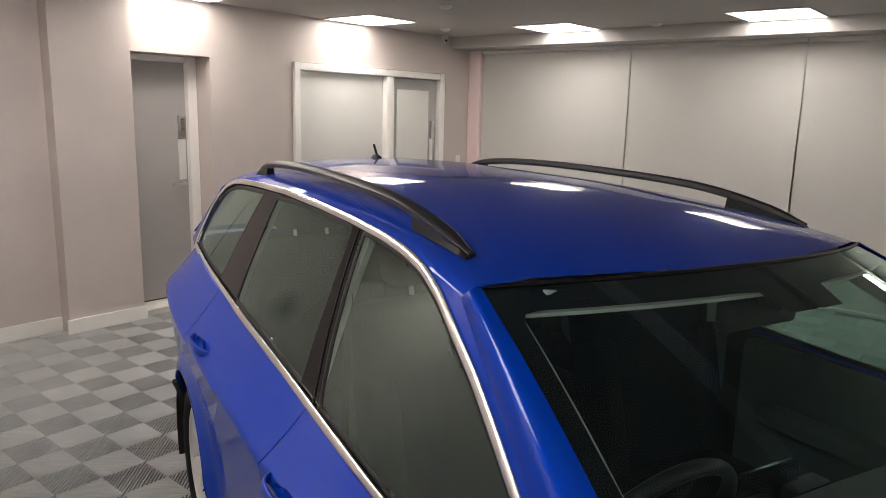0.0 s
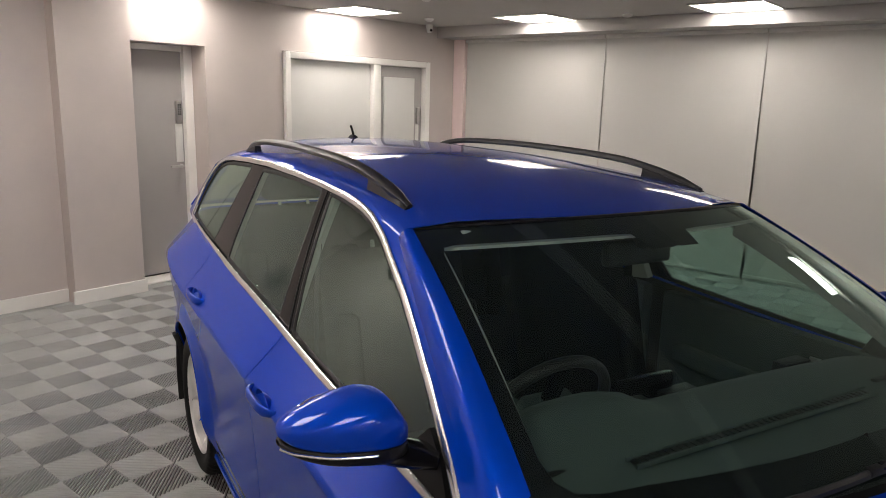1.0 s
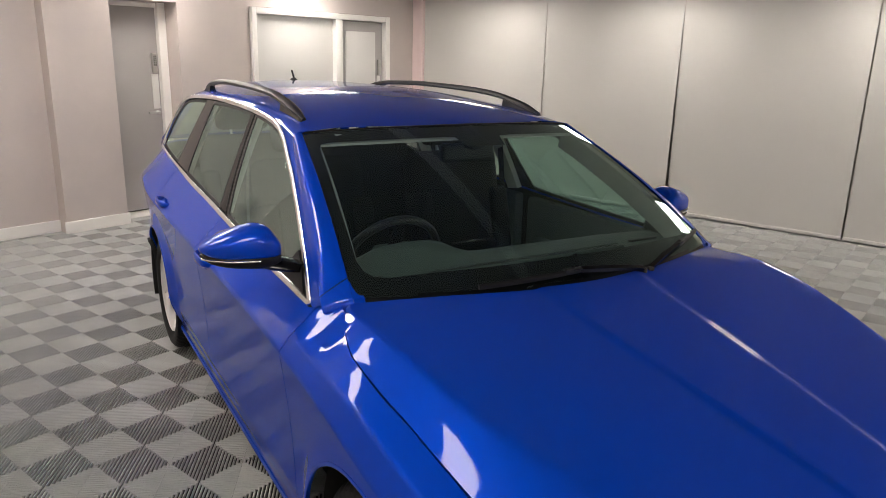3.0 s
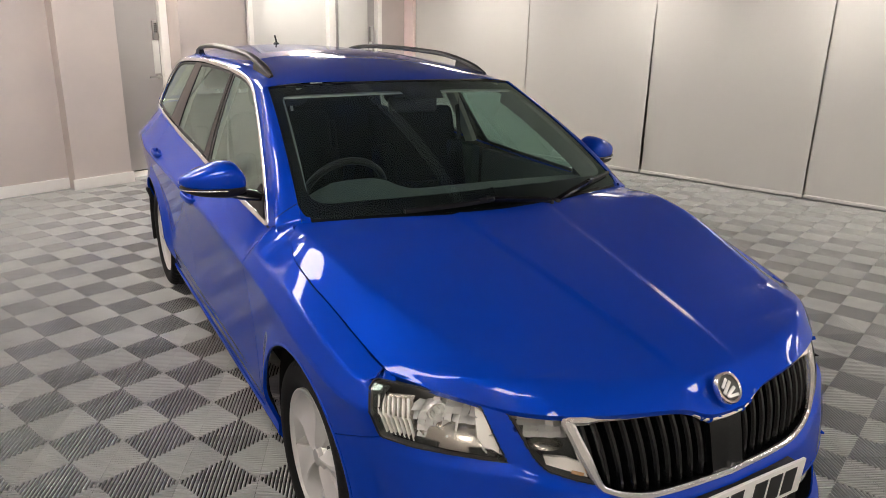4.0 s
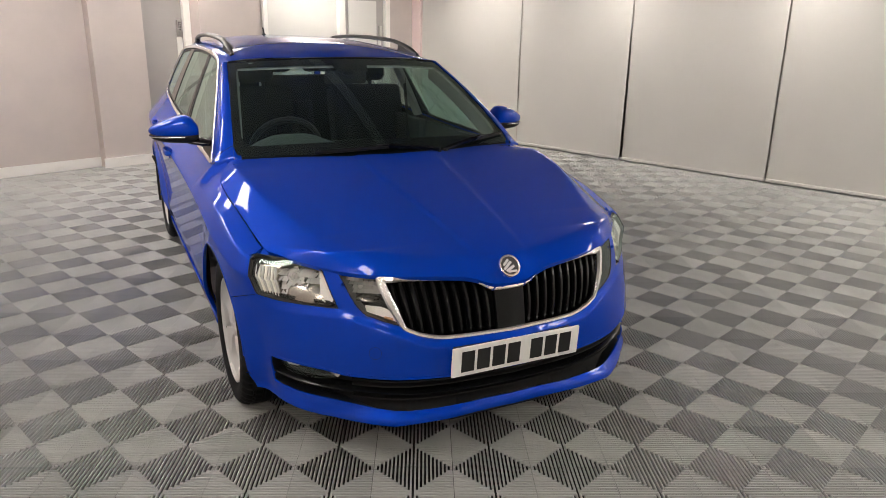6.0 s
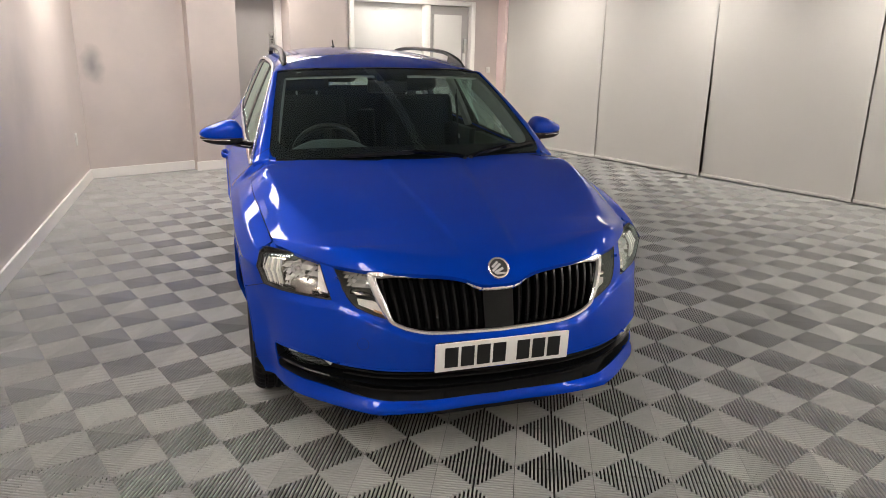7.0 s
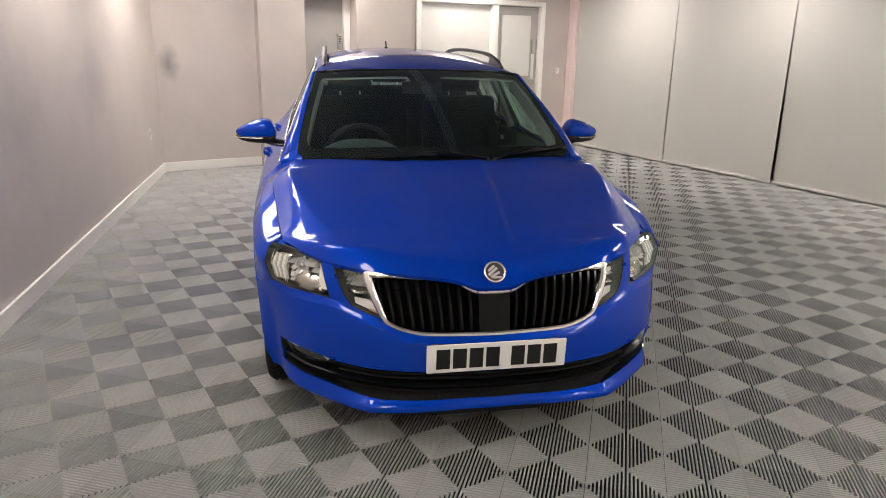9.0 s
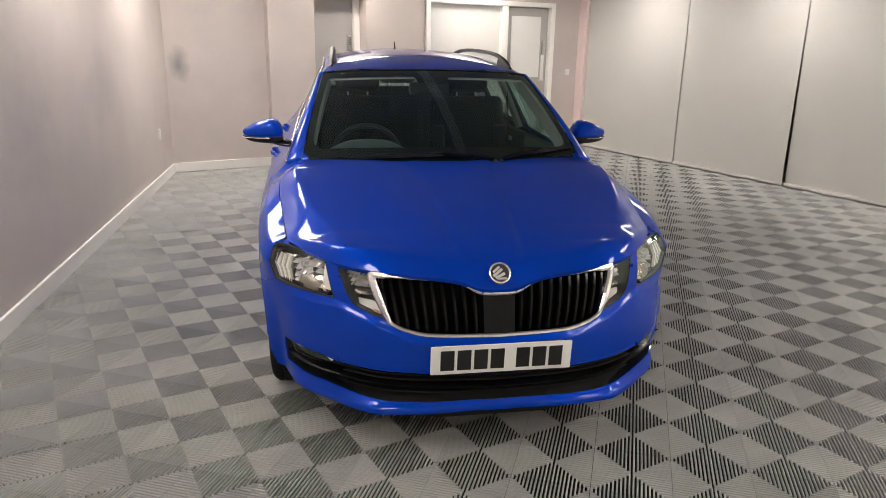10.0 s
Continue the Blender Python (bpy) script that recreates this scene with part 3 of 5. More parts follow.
def shell(s, z):
    """Lower body, right half (x > 0): the way round s and the height z."""
    s, z = np.asarray(s, float), np.asarray(z, float)
    x, y = plan_x(s), plan_y(s)
    e = .004
    tx, ty = plan_x(s + e) - plan_x(s - e), plan_y(s + e) - plan_y(s - e)
    n = np.hypot(tx, ty) + 1e-9
    nx, ny = ty / n, -tx / n
    nx, ny = np.where(s < .01, 0, nx), np.where(s < .01, -1, ny)
    zc, zt = crest_z(y), top_z_y(y)
    t = np.clip((z - zc) / (zt - zc), 0, 1.3)
    # the flank leans in gently below its crest and comes out again over the sill
    low = .036 * (1 - (1 - np.clip((zc - z) / .44, 0, 1)) ** 1.7) * step(z, .225, .325) + sill_in(z)
    # the flank comes out again round the wheel arches
    r = np.minimum(np.hypot(y - .01, z - .335), np.hypot(y - 2.69, z - .335))
    low = low * (1 - .88 * (1 - step(r, .35, .45)) * np.where(y > 0, step(z, .24, .42), step(z, .17, .22)) * (1 - step(y, 2.92, 3.03)))
    low = low + .012 * step(y, 2.95, 3.08) * (1 - step(z, .50, .75))
    tk, fk = knee_t(y), .034 / top_in(y)
    bent = np.where(t < tk, fk * t / tk, fk + (1 - fk) * (t - tk) / (1 - tk))
    plain = 1.15 * t - .15 * t ** 2
    side = np.where(z > zc, top_in(y) * (plain + (bent - plain) * (1 - step(y, .55, .95))), low)
    w = step(y, -.62, -.36)
    # a small ledge under the lamps and the grille
    zl = LEDGE(s)
    nose = nose_in(z) + .011 * step(z, zl - .020, zl + .002) - .004
    # the lip under the intake: a shelf that runs out to a straight front edge with a corner at each end
    zb = LIP_Z(s)
    nose = nose + .012 * step(z, zb + .010, zb + .050) * (1 - step(z, .30, .36)) * (1 - step(s, .84, .96))
    corner = np.minimum(np.clip((s - .10) / .35, 0, 1), np.clip((.66 - s) / .21, 0, 1))
    nose = nose - .032 * corner * (1 - step(z, zb + .005, zb + .090))
    d = nose * (1 - w) + side * w
    return np.stack([x - nx * d, y - ny * d, z + 0 * d], -1)


# greenhouse
side_taper = curve([.4, 2.2, 2.8, 3.4, 3.7], [0, 0, .012, .05, .09])


def side_x(y, z):
    return .795 - .40 * (z - .93) - .16 * (z - .93) ** 2 - side_taper(y)


def glass_xyz(y, z):
    """The side of the greenhouse, right half."""
    return np.stack([side_x(y, z), np.asarray(y, float) + 0 * np.asarray(z, float), np.asarray(z, float) + 0 * np.asarray(y, float)], -1)


roof_zc = curve([.9, 1.0, 1.2, 1.5, 2.0, 2.6, 3.0, 3.3, 3.6], [1.335, 1.360, 1.401, 1.436, 1.458, 1.455, 1.442, 1.415, 1.36])
cant_z = curve([.9, 1.15, 1.4, 1.8, 2.3, 2.8, 3.1, 3.35, 3.6], [1.29, 1.338, 1.368, 1.388, 1.390, 1.378, 1.358, 1.32, 1.26])


def roof_z(x, y):
    zk = cant_z(y)
    xk = side_x(y, zk)
    return roof_zc(y) - (roof_zc(y) - zk) * np.abs(x / xk) ** 2.3


def section(y, q):
    """Greenhouse section at y: q 0..1 the side from the belt up, 1..2 the rounded edge, 2..3 the roof to the middle."""
    y, q = np.asarray(y, float), np.asarray(q, float)
    zk = cant_z(y)
    xk = side_x(y, zk)
    zb = top_z_y(y) - .004
    za, xr = zk - .035, xk - .10
    xa = side_x(y, za)
    zr = roof_z(xr, y)
    t = np.clip(q, 0, 1)
    z1 = zb + (za - zb) * t
    p1x, p1z = side_x(y, z1), z1
    u = np.clip(q - 1, 0, 1)
    p2x = (1 - u) ** 2 * xa + 2 * u * (1 - u) * xk + u * u * xr
    p2z = (1 - u) ** 2 * za + 2 * u * (1 - u) * (zk + .004) + u * u * zr
    v = np.clip(q - 2, 0, 1)
    p3x = xr * (1 - v)
    p3z = roof_z(p3x, y)
    x = np.where(q <= 1, p1x, np.where(q <= 2, p2x, p3x))
    z = np.where(q <= 1, p1z, np.where(q <= 2, p2z, p3z))
    return np.stack([x, y + 0 * q, z], -1)


# windscreen: u across (0 middle, 1 edge), v up (0 cowl, 1 roof)
def screen(u, v):
    u, v = np.abs(np.asarray(u, float)), np.asarray(v, float)
    xb, xt = .715 * u, .597 * u
    yb, zb = .265 + .175 * u ** 1.9, .962 - .004 * u ** 2
    yt, zt = 1.005 + .155 * u ** 2, 1.362 - .027 * u ** 2
    bulge = .022 * 4 * v * (1 - v)
    return np.stack([xb + (xt - xb) * v, yb + (yt - yb) * v - bulge * .5, zb + (zt - zb) * v + bulge], -1)


hood_rear_y = lambda x: .262 + .175 * np.abs(np.asarray(x, float) / .715) ** 1.9
gap_x = curve([-.45, -.345, -.09, .10, .20, .31, .40, .46], [.752, .765, .794, .812, .814, .792, .755, .722])
hood_mid_z = curve([-.86, -.82, -.78, -.72, -.6, -.4, -.1, .1, .27, .45], [.62, .68, .722, .755, .79, .832, .888, .922, .958, .985])


hood_crease = curve([-.62, -.55, -.387, -.22, -.08, .084, .195, .346, .41, .46], [.50, .538, .603, .663, .702, .729, .741, .746, .734, .71])
hood_fall = curve([-.60, -.45, -.25, -.08, .1, .3, .45], [.20, .38, .58, .69, .75, .71, .45])


def hood_z(x, y):
    """Bonnet height: a crown in the middle with two soft creases that run together towards the badge."""
    x, y = np.abs(np.asarray(x, float)), np.asarray(y, float)
    g = np.clip(gap_x(np.clip(y, -.45, .46)), .1, 1)
    edge = top_z_y(np.clip(y, -.45, .46))
    zc = hood_mid_z(y)
    xc = np.minimum(hood_crease(y), g - .014)
    zk = edge + (g - xc) * hood_fall(y)
    t = np.clip(x / xc, 0, 1)
    crown = zc + (zk - zc) * t ** 2.4
    over = x - xc
    fall = zk - (zk - edge) * np.clip(over / (g - xc), 0, 1.1) ** 1.15
    r = .006
    mix = step(over, -r, r)
    base = crown * (1 - mix) + fall * mix
    inner = .10 + .10 * np.clip((y + .73) / 1.0, 0, 1)
    fade = step(y, -.80, -.6)
    return base + .006 * step(inner + .012 - x, 0, .024) * fade
# ---- end of car shape ----



# ---- the car ----
Y_DENSE = np.linspace(0, S_END, 4000)


def s_at(y):
    return float(np.interp(y, plan_y(Y_DENSE), Y_DENSE))


def loop(cy, cz, r, a0=0, a1=360, n=40, sq=1.0):
    return [(s_at(cy) + r * sq * math.cos(radians(a0 + (a1 - a0) * i / n)), cz + r * math.sin(radians(a0 + (a1 - a0) * i / n))) for i in range(n)]


HEADLAMP = [(1.050, .746), (1.030, .705), (1.012, .660), (.996, .615), (.90, .607), (.81, .607), (.652, .611), (.680, .651), (.708, .691), (.738, .729), (.83, .740), (.92, .744)]
LAMP_IN = [(.676, .730), (.640, .692), (.605, .648), (.580, .620), (.552, .597), (.49, .578), (.421, .560), (.462, .64), (.507, .719), (.59, .726)]
GRILLE_HALF = [(.509, .717), (.40, .714), (.26, .709), (.19, .706), (.155, .699), (.12, .686), (.092, .669), (.070, .660), (.04, .657)]
GRILLE_LOW = [(.04, .506), (.178, .508), (.27, .511), (.31, .517), (.36, .529), (.408, .549)]
GRILLE = [(-.05, .657)] + GRILLE_HALF[::-1] + [(.46, .634)] + GRILLE_LOW[::-1] + [(-.05, .506)]
INTAKE_TOP = [(.952, .392), (.82, .404), (.70, .404), (.607, .391), (.42, .381), (.218, .377)]
INTAKE_LOW = [(.945, .285), (.80, .285), (.70, .284), (.60, .277), (.50, .266), (.40, .258), (.20, .257)]
INTAKE = [(-.05, .376)] + INTAKE_TOP[::-1] + INTAKE_LOW + [(-.05, .257)]
ARCH_F, ARCH_R = loop(.01, .335, .352), loop(2.69, .335, .352)
ARCH_LOW = [(s_at(-.340), .345), (s_at(-.352), .285), (s_at(-.392), .20), (s_at(-.43), .14), (1.50, .14), (1.50, .345)]
SHUT_F, SHUT_B, SHUT_R = .515, 1.61, 2.62          # door shut lines along y
DLO = [(.548, .920), (.90, .930), (1.28, .944), (1.56, .958), (1.82, .972), (2.14, .985), (2.46, 1.000), (2.80, 1.012), (3.15, 1.022), (3.395, 1.032),
       (3.40, 1.09), (3.385, 1.19), (3.34, 1.26), (3.26, 1.308), (3.15, 1.335), (3.0, 1.350), (2.75, 1.364), (2.4, 1.376), (2.05, 1.374), (1.80, 1.368), (1.58, 1.358), (1.46, 1.347), (1.36, 1.330),
       (1.26, 1.298), (1.16, 1.255), (1.05, 1.208), (.95, 1.158), (.80, 1.078), (.65, .990)]
G_FRONT = [(.60, .935), (.90, .945), (1.28, .958), (1.565, .971), (1.63, 1.10), (1.69, 1.25), (1.725, 1.352), (1.58, 1.345), (1.46, 1.333), (1.36, 1.315), (1.26, 1.283), (1.16, 1.240), (1.05, 1.192), (.95, 1.142), (.80, 1.060), (.67, .985)]
G_REAR = [(1.705, .980), (2.0, .992), (2.44, 1.012), (2.455, 1.10), (2.475, 1.25), (2.488, 1.350), (2.3, 1.358), (2.05, 1.359), (1.80, 1.353), (1.765, 1.25), (1.73, 1.10)]
G_QUARTER = [(2.735, 1.026), (3.0, 1.034), (3.365, 1.046), (3.375, 1.09), (3.355, 1.18), (3.31, 1.248), (3.24, 1.290), (3.13, 1.317), (2.98, 1.332), (2.655, 1.350), (2.68, 1.22), (2.71, 1.10)]


def shell_grid(s0, s1, z0=.17, h=.012, top=True):
    n = max(2, round((s1 - s0) / h) + 1)
    s = np.linspace(s0, s1, n)
    zt = top_z(s) - .003 + .012 * step(plan_y(s), .62, .95) if top else np.full(n, .9)
    zc = np.minimum(crest_z(plan_y(s)), zt - .02)          # one row runs along the crest of the flank
    # and one along the crease above it
    y = plan_y(s)
    zk = np.clip(crest_z(y) + knee_t(y) * (top_z_y(y) - crest_z(y)), zc + .3 * (zt - zc), zc + .8 * (zt - zc))
    m1, m2, m3 = max(6, round((zc.max() - z0) / h)), max(2, round((zk - zc).max() / h)), max(2, round((zt - zk).max() / h))
    v1, v2, v3 = np.linspace(0, 1, m1 + 1), np.linspace(0, 1, m2 + 1)[1:], np.linspace(0, 1, m3 + 1)[1:]
    Z = np.concatenate([z0 + (zc - z0)[:, None] * v1, zc[:, None] + (zk - zc)[:, None] * v2, zk[:, None] + (zt - zk)[:, None] * v3], 1)
    return np.repeat(s[:, None], m1 + m2 + m3 + 1, 1), Z


def pillar_edge(q):
    """Where the frame of the greenhouse begins, behind the windscreen pillar and the roof's front edge."""
    q = np.asarray(q, float)
    line = lambda z: .44 + (1.165 - .44) * np.clip((z - .955) / (1.336 - .955), -.5, 1) + .075
    y = np.full(q.shape, .9)
    for _ in range(60):
        y = .5 * y + .5 * line(section(y, np.minimum(q, 1))[..., 2])
    y1 = y
    roof_y = lambda x: 1.005 + .155 * np.clip(x / .597, 0, 1) ** 2 + .004
    xr = section(np.full(q.shape, 1.1), np.maximum(q, 2))[..., 0]
    t = step(q, 1, 2)
    return np.where(q <= 1, y, np.where(q <= 2, y1 + (roof_y(xr) - y1) * t, roof_y(xr)))


def car_body(car):
    both = (1, -1)
    # nose: bumper cover in one piece
    U, V = shell_grid(0, 1.42, .185, .0105)
    cuts = [HEADLAMP, LAMP_IN, GRILLE, INTAKE, ARCH_F, ARCH_LOW]
    keep = [(-.02, .222), (.20, .2215), (.45, .218), (.60, .224), (.80, .229), (1.0, .229), (1.40, .229), (1.40, .40), (1.16, .56), (.991, .615), (1.007, .660), (1.025, .705), (1.047, .752), (1.052, .9), (-.02, .9)]
    surface("front_bumper", shell, U, V, keep, cuts, PAINT, car, both=True, label="blue front bumper cover")
    for sd in both:
        f0 = s_at(SHUT_F) - .002
        U, V = shell_grid(.98, f0, .18)
        surface("front_wing", shell, U, V, [(1.051, .752), (1.029, .705), (1.011, .660), (.995, .6165), (1.163, .5625), (1.40, .402), (1.40, .10), (f0, .10), (f0, 1.1), (1.056, 1.1)], [ARCH_F, HEADLAMP], PAINT, car, sd)
        for name, a, b in (("front_door", SHUT_F, SHUT_B), ("rear_door", SHUT_B, SHUT_R)):
            sa, sb = s_at(a) + .002, s_at(b) - .002
            U, V = shell_grid(sa, sb, .245)
            keep = [(sa, .2), (sb, .2), (sb, 1.2), (sa, 1.2)]
            if name == "rear_door":
                c = s_at(2.69)
                keep = [(sa, .2), (c - .36, .2), (c - .36, .40), (c - .30, .56), (c - .17, .68), (sb, .74), (sb, 1.2), (sa, 1.2)]
            d = surface(name, shell, U, V, keep, [ARCH_R] if name == "rear_door" else [], PAINT, car, sd)
            y0 = 1.435 if name == "front_door" else 2.435
            door_handle(d, y0, .834 if name == "front_door" else .867, sd)
        # sill under the doors
        U, V = shell_grid(s_at(.34), s_at(2.36), .165, .012, False)
        surface("sill", shell, U, V, [(s_at(.34), .1), (s_at(2.36), .1), (s_at(2.36), .2405), (s_at(.34), .2405)], [ARCH_F, ARCH_R], PAINT, car, sd)
        # rear quarter
        q0, q1 = s_at(SHUT_R), S_END - .45
        c = s_at(2.69)
        U, V = shell_grid(c - .42, q1, .18, .014)
        surface("rear_wing", shell, U, V, [(c - .356, .24), (c - .356, .40), (c - .296, .565), (c - .166, .685), (q0 + .002, .745), (q0 + .002, 1.2), (q1, 1.2), (q1, .1), (c - .1, .1)], [ARCH_R], PAINT, car, sd)
        # arch lips
        trim_on("arch_lip", shell, [(s, z) for s, z in loop(.01, .335, .350, -20, 182, 44)], slab(.012, .004), PAINT, car, sd, False, lift=-.002)
        trim_on("arch_lip", shell, [(s, z) for s, z in loop(2.69, .335, .350, -28, 208, 44)], slab(.012, .004), PAINT, car, sd, False, lift=-.002)
        # black strip just inside the back edge of the rear arch
        trim_on("rear_arch_strip", shell, [(s, z) for s, z in loop(2.69, .335, .344, -28, 44, 24)], slab(.016, .022), BLACKPL, car, sd, False, lift=-.004, label="black strip along the back edge of the rear arch")
        # dark skins behind the gaps
        U, V = shell_grid(1.0, S_END, .2, .05)
        surface("inner_skin", shell, U, V, None, [loop(.01, .335, .37), loop(2.69, .335, .37), [(s - .02 if s < 1.3 else s, z + .01) for s, z in ARCH_LOW]], SHADOW, car, sd, depth=.016, flange=0)
    U, V = shell_grid(S_END - .452, S_END, .2, .02)
    surface("tailgate", shell, U, V, None, [], PAINT, car, both=True, label="blue tailgate and rear bumper")
    # roof and greenhouse frame, in one piece
    for sd in both:
        nq = 64
        q = np.linspace(0, 3, nq)
        r = np.linspace(0, 1, 130)
        ys = pillar_edge(q)
        ye = np.where(q <= 1, 3.62 - .23 * q, 3.39)
        Y = ys[None, :] + (ye - ys)[None, :] * r[:, None]
        Q = np.repeat(q[None, :], 130, 0)
        P = section(Y, Q)
        # opening for the side windows
        nv = 130 * nq
        idx = np.arange(nv).reshape(130, nq)
        # draw nodes onto the outline
        D = dense(DLO, .008)
        flat = P.reshape(-1, 3)
        side_nodes = np.where((Q.ravel() < 1.75))[0]
        dd = np.linalg.norm(flat[side_nodes, None, 1:] - D[None, :, :], axis=2)
        j = dd.argmin(1)
        snap = dd.min(1) < .013
        for node, jj in zip(side_nodes[snap], j[snap]):
            y, z = D[jj]
            flat[node] = (float(side_x(y, z)), y, z)
        on = np.zeros(nv, bool)
        on[side_nodes[snap]] = True
        faces = []
        for i in range(129):
            for k in range(nq - 1):
                a, b, c, d = idx[i, k], idx[i + 1, k], idx[i + 1, k + 1], idx[i, k + 1]
                tri = ((a, b, d), (b, c, d)) if on[b] and on[d] and not (on[a] and on[c]) else ((a, b, c), (a, c, d))
                for t in tri:
                    m = flat[list(t)].mean(0)
                    if q[k] < 1.7 and inside(np.array([m[1]]), np.array([m[2]]), DLO)[0]:
                        continue
                    faces.append(t if sd > 0 else t[::-1])
        v = flat * np.array([sd, 1, 1])
        if sd > 0:
            store = (v, faces)
        else:
            bm = bmesh.new()
            for vv, ff in (store, (v, faces)):
                vs = [bm.verts.new(p) for p in vv]
                for t in ff:
                    bm.faces.new([vs[w] for w in t])
            bmesh.ops.remove_doubles(bm, verts=[w for w in bm.verts if abs(w.co.x) < .002], dist=.001)
            bmesh.ops.dissolve_degenerate(bm, dist=1e-5, edges=bm.edges)
            bmesh.ops.delete(bm, geom=[w for w in bm.verts if not w.link_faces], context="VERTS")
            bm_object("roof_panel", bm, PAINT, car, True, "blue roof and window frames", 60)
    # windscreen pillars
    for sd in both:
        n, k, low = 40, 12, 1
        qs = np.linspace(0, 1, n - low + 1)
        G = section(pillar_edge(qs), qs)
        tail = [G[0] + (G[0] - G[1]) * (low - i) for i in range(low)]
        G = np.concatenate([np.array(tail), G])
        rows = []
        for i in range(n + 1):
            v = -.02 + 1.02 * i / n
            e = screen(np.array(1.0), np.array(v)) + np.array([.001, .001, .004])
            g = G[i]
            mid = (e + g) / 2 + np.array([.026, -.030, .012]) * (.15 + .85 * float(step(v, .0, .35)))
            rows.append([(1 - t) ** 2 * e + 2 * t * (1 - t) * mid + t * t * g for t in np.linspace(0, 1, k + 1)])
        rows = [[p - np.array([.006, 0, d]) for p in rows[0]] for d in (.055, .02)] + rows
        # from the pillar's top over to the roof's front corner
        qs = np.linspace(1, 2, k + 1)
        T = section(pillar_edge(qs), qs)
        last = rows[-1]
        for w in np.linspace(.15, 1, 8):
            row = []
            for j in range(k + 1):
                row.append(last[j] * (1 - w) + T[k - j] * w)
            rows.append(row)
        verts = [p * np.array([sd, 1, 1]) for row in rows for p in row]
        faces = []
        for i in range(len(rows) - 1):
            for j in range(k):
                a = i * (k + 1) + j
                f = (a, a + k + 1, a + k + 2, a + 1)
                faces.append(f if sd > 0 else f[::-1])
        pillar = mesh_object("windscreen_pillar", verts, faces, PAINT, car, True, auto=70)
        line = [np.array(p) * np.array([sd, 1, 1]) for p in rows[6]]
        v, f = sweep(line, slab(.0030, .0012), ups=[(sd * .8, -.3, .5)] * len(line))
        mesh_object("shut_line", v, f, SHADOW, pillar, True, weld=1e-6)
        # the wing runs up to the pillar's foot
        low_y = np.linspace(.432, .512, k + 1)
        low_p = shell(np.array([s_at(a) for a in low_y]), top_z_y(low_y) - .003)
        v, f, m = [], [], 6
        for j in range(k + 1):
            a, b = low_p[j], np.array(rows[6][j]) + np.array([.0015, -.0005, -.001])
            mid = (a + b) / 2 + np.array([.004, -.004, .003])
            for t in np.linspace(0, 1, m + 1):
                p = (1 - t) ** 2 * a + 2 * t * (1 - t) * mid + t * t * b
                v.append((sd * p[0], p[1], p[2]))
        for j in range(k):
            for q in range(m):
                e = j * (m + 1) + q
                quad = (e, e + 1, e + m + 2, e + m + 1)
                f.append(quad if sd < 0 else quad[::-1])
        mesh_object("wing_corner", v, f, PAINT, car, True, auto=70)
    # bonnet
    n, m = 110, 120
    xs = np.linspace(-1, 1, m + 1)
    verts, faces = [], []
    front = curve([0, .06, .10, .16, .24, .32, .46, .575, .62, .70, .765, .82], [-.797, -.795, -.787, -.775, -.765, -.750, -.699, -.618, -.568, -.470, -.366, -.352])
    # columns of the mesh follow the creases
    A = .86

    def across(a, y, w=None):
        g = float(gap_x(np.clip(y, -.45, .46))) - .001 if y > -.352 else .762
        k = min(float(hood_crease(y)), g - .014)
        return (k * a / A if a <= A else k + (g - k) * ((a - A) / (1 - A) if w is None else w)), k, g

    columns = []
    for t in xs:
        a = abs(t)
        x0 = .50 * a / A if a <= A else .50 + (.762 - .50) * (a - A) / (1 - A)
        y0 = float(front(x0))
        _, k, g = across(a, y0)
        w0 = (x0 - k) / (g - k) if a > A else 0
        f0 = x0 / (k * a / A) if 0 < a <= A else 1
        y1 = .3
        for _ in range(8):
            y1 = float(hood_rear_y(across(a, y1)[0])) - .004
        columns.append((t, a, y0, y1, w0, f0))
    for i in range(n + 1):
        r = i / n
        for t, a, y0, y1, w0, f0 in columns:
            y = y0 + (y1 - y0) * r
            wf = (a - A) / (1 - A)
            x = across(a, y, w0 + (wf - w0) * r)[0] if a > A else across(a, y)[0] * (f0 + (1 - f0) * min(1, 4 * r))
            verts.append((math.copysign(x, t), y, float(hood_z(x, y))))
    w = m + 1
    nose_z = curve([0, .05, .09, .13, .17, .24, .32, .46, .58, .66, .77], [.672, .674, .682, .697, .707, .716, .722, .728, .733, .742, .758])
    for i in range(9):
        f = (1 - i / 8) ** 2
        for j in range(w):
            x, y, z = verts[i * w + j]
            a = min(abs(x), .77)
            verts[i * w + j] = (x, y, z + (min(float(nose_z(a)), z + .02) - z) * f)
    for i in range(n):
        for j in range(m):
            a = i * w + j
            faces.append((a, a + 1, a + w + 1, a + w))
    # turned-in edges
    ring = [j for j in range(w)] + [i * w + m for i in range(1, n + 1)] + [n * w + j for j in range(m - 1, -1, -1)] + [i * w for i in range(n - 1, 0, -1)]
    base = len(verts)
    for i in ring:
        verts.append(verts[i])
    for i in ring:
        x, y, z = verts[i]
        verts.append((x * .992, y + (.006 if y < 0 else -.004), z - .016))
    L = len(ring)
    for i in range(L):
        j = (i + 1) % L
        faces.append((base + i, base + L + i, base + L + j, base + j))
    mesh_object("bonnet", verts, faces, PAINT, car, True, "blue bonnet with soft creases", auto=60)
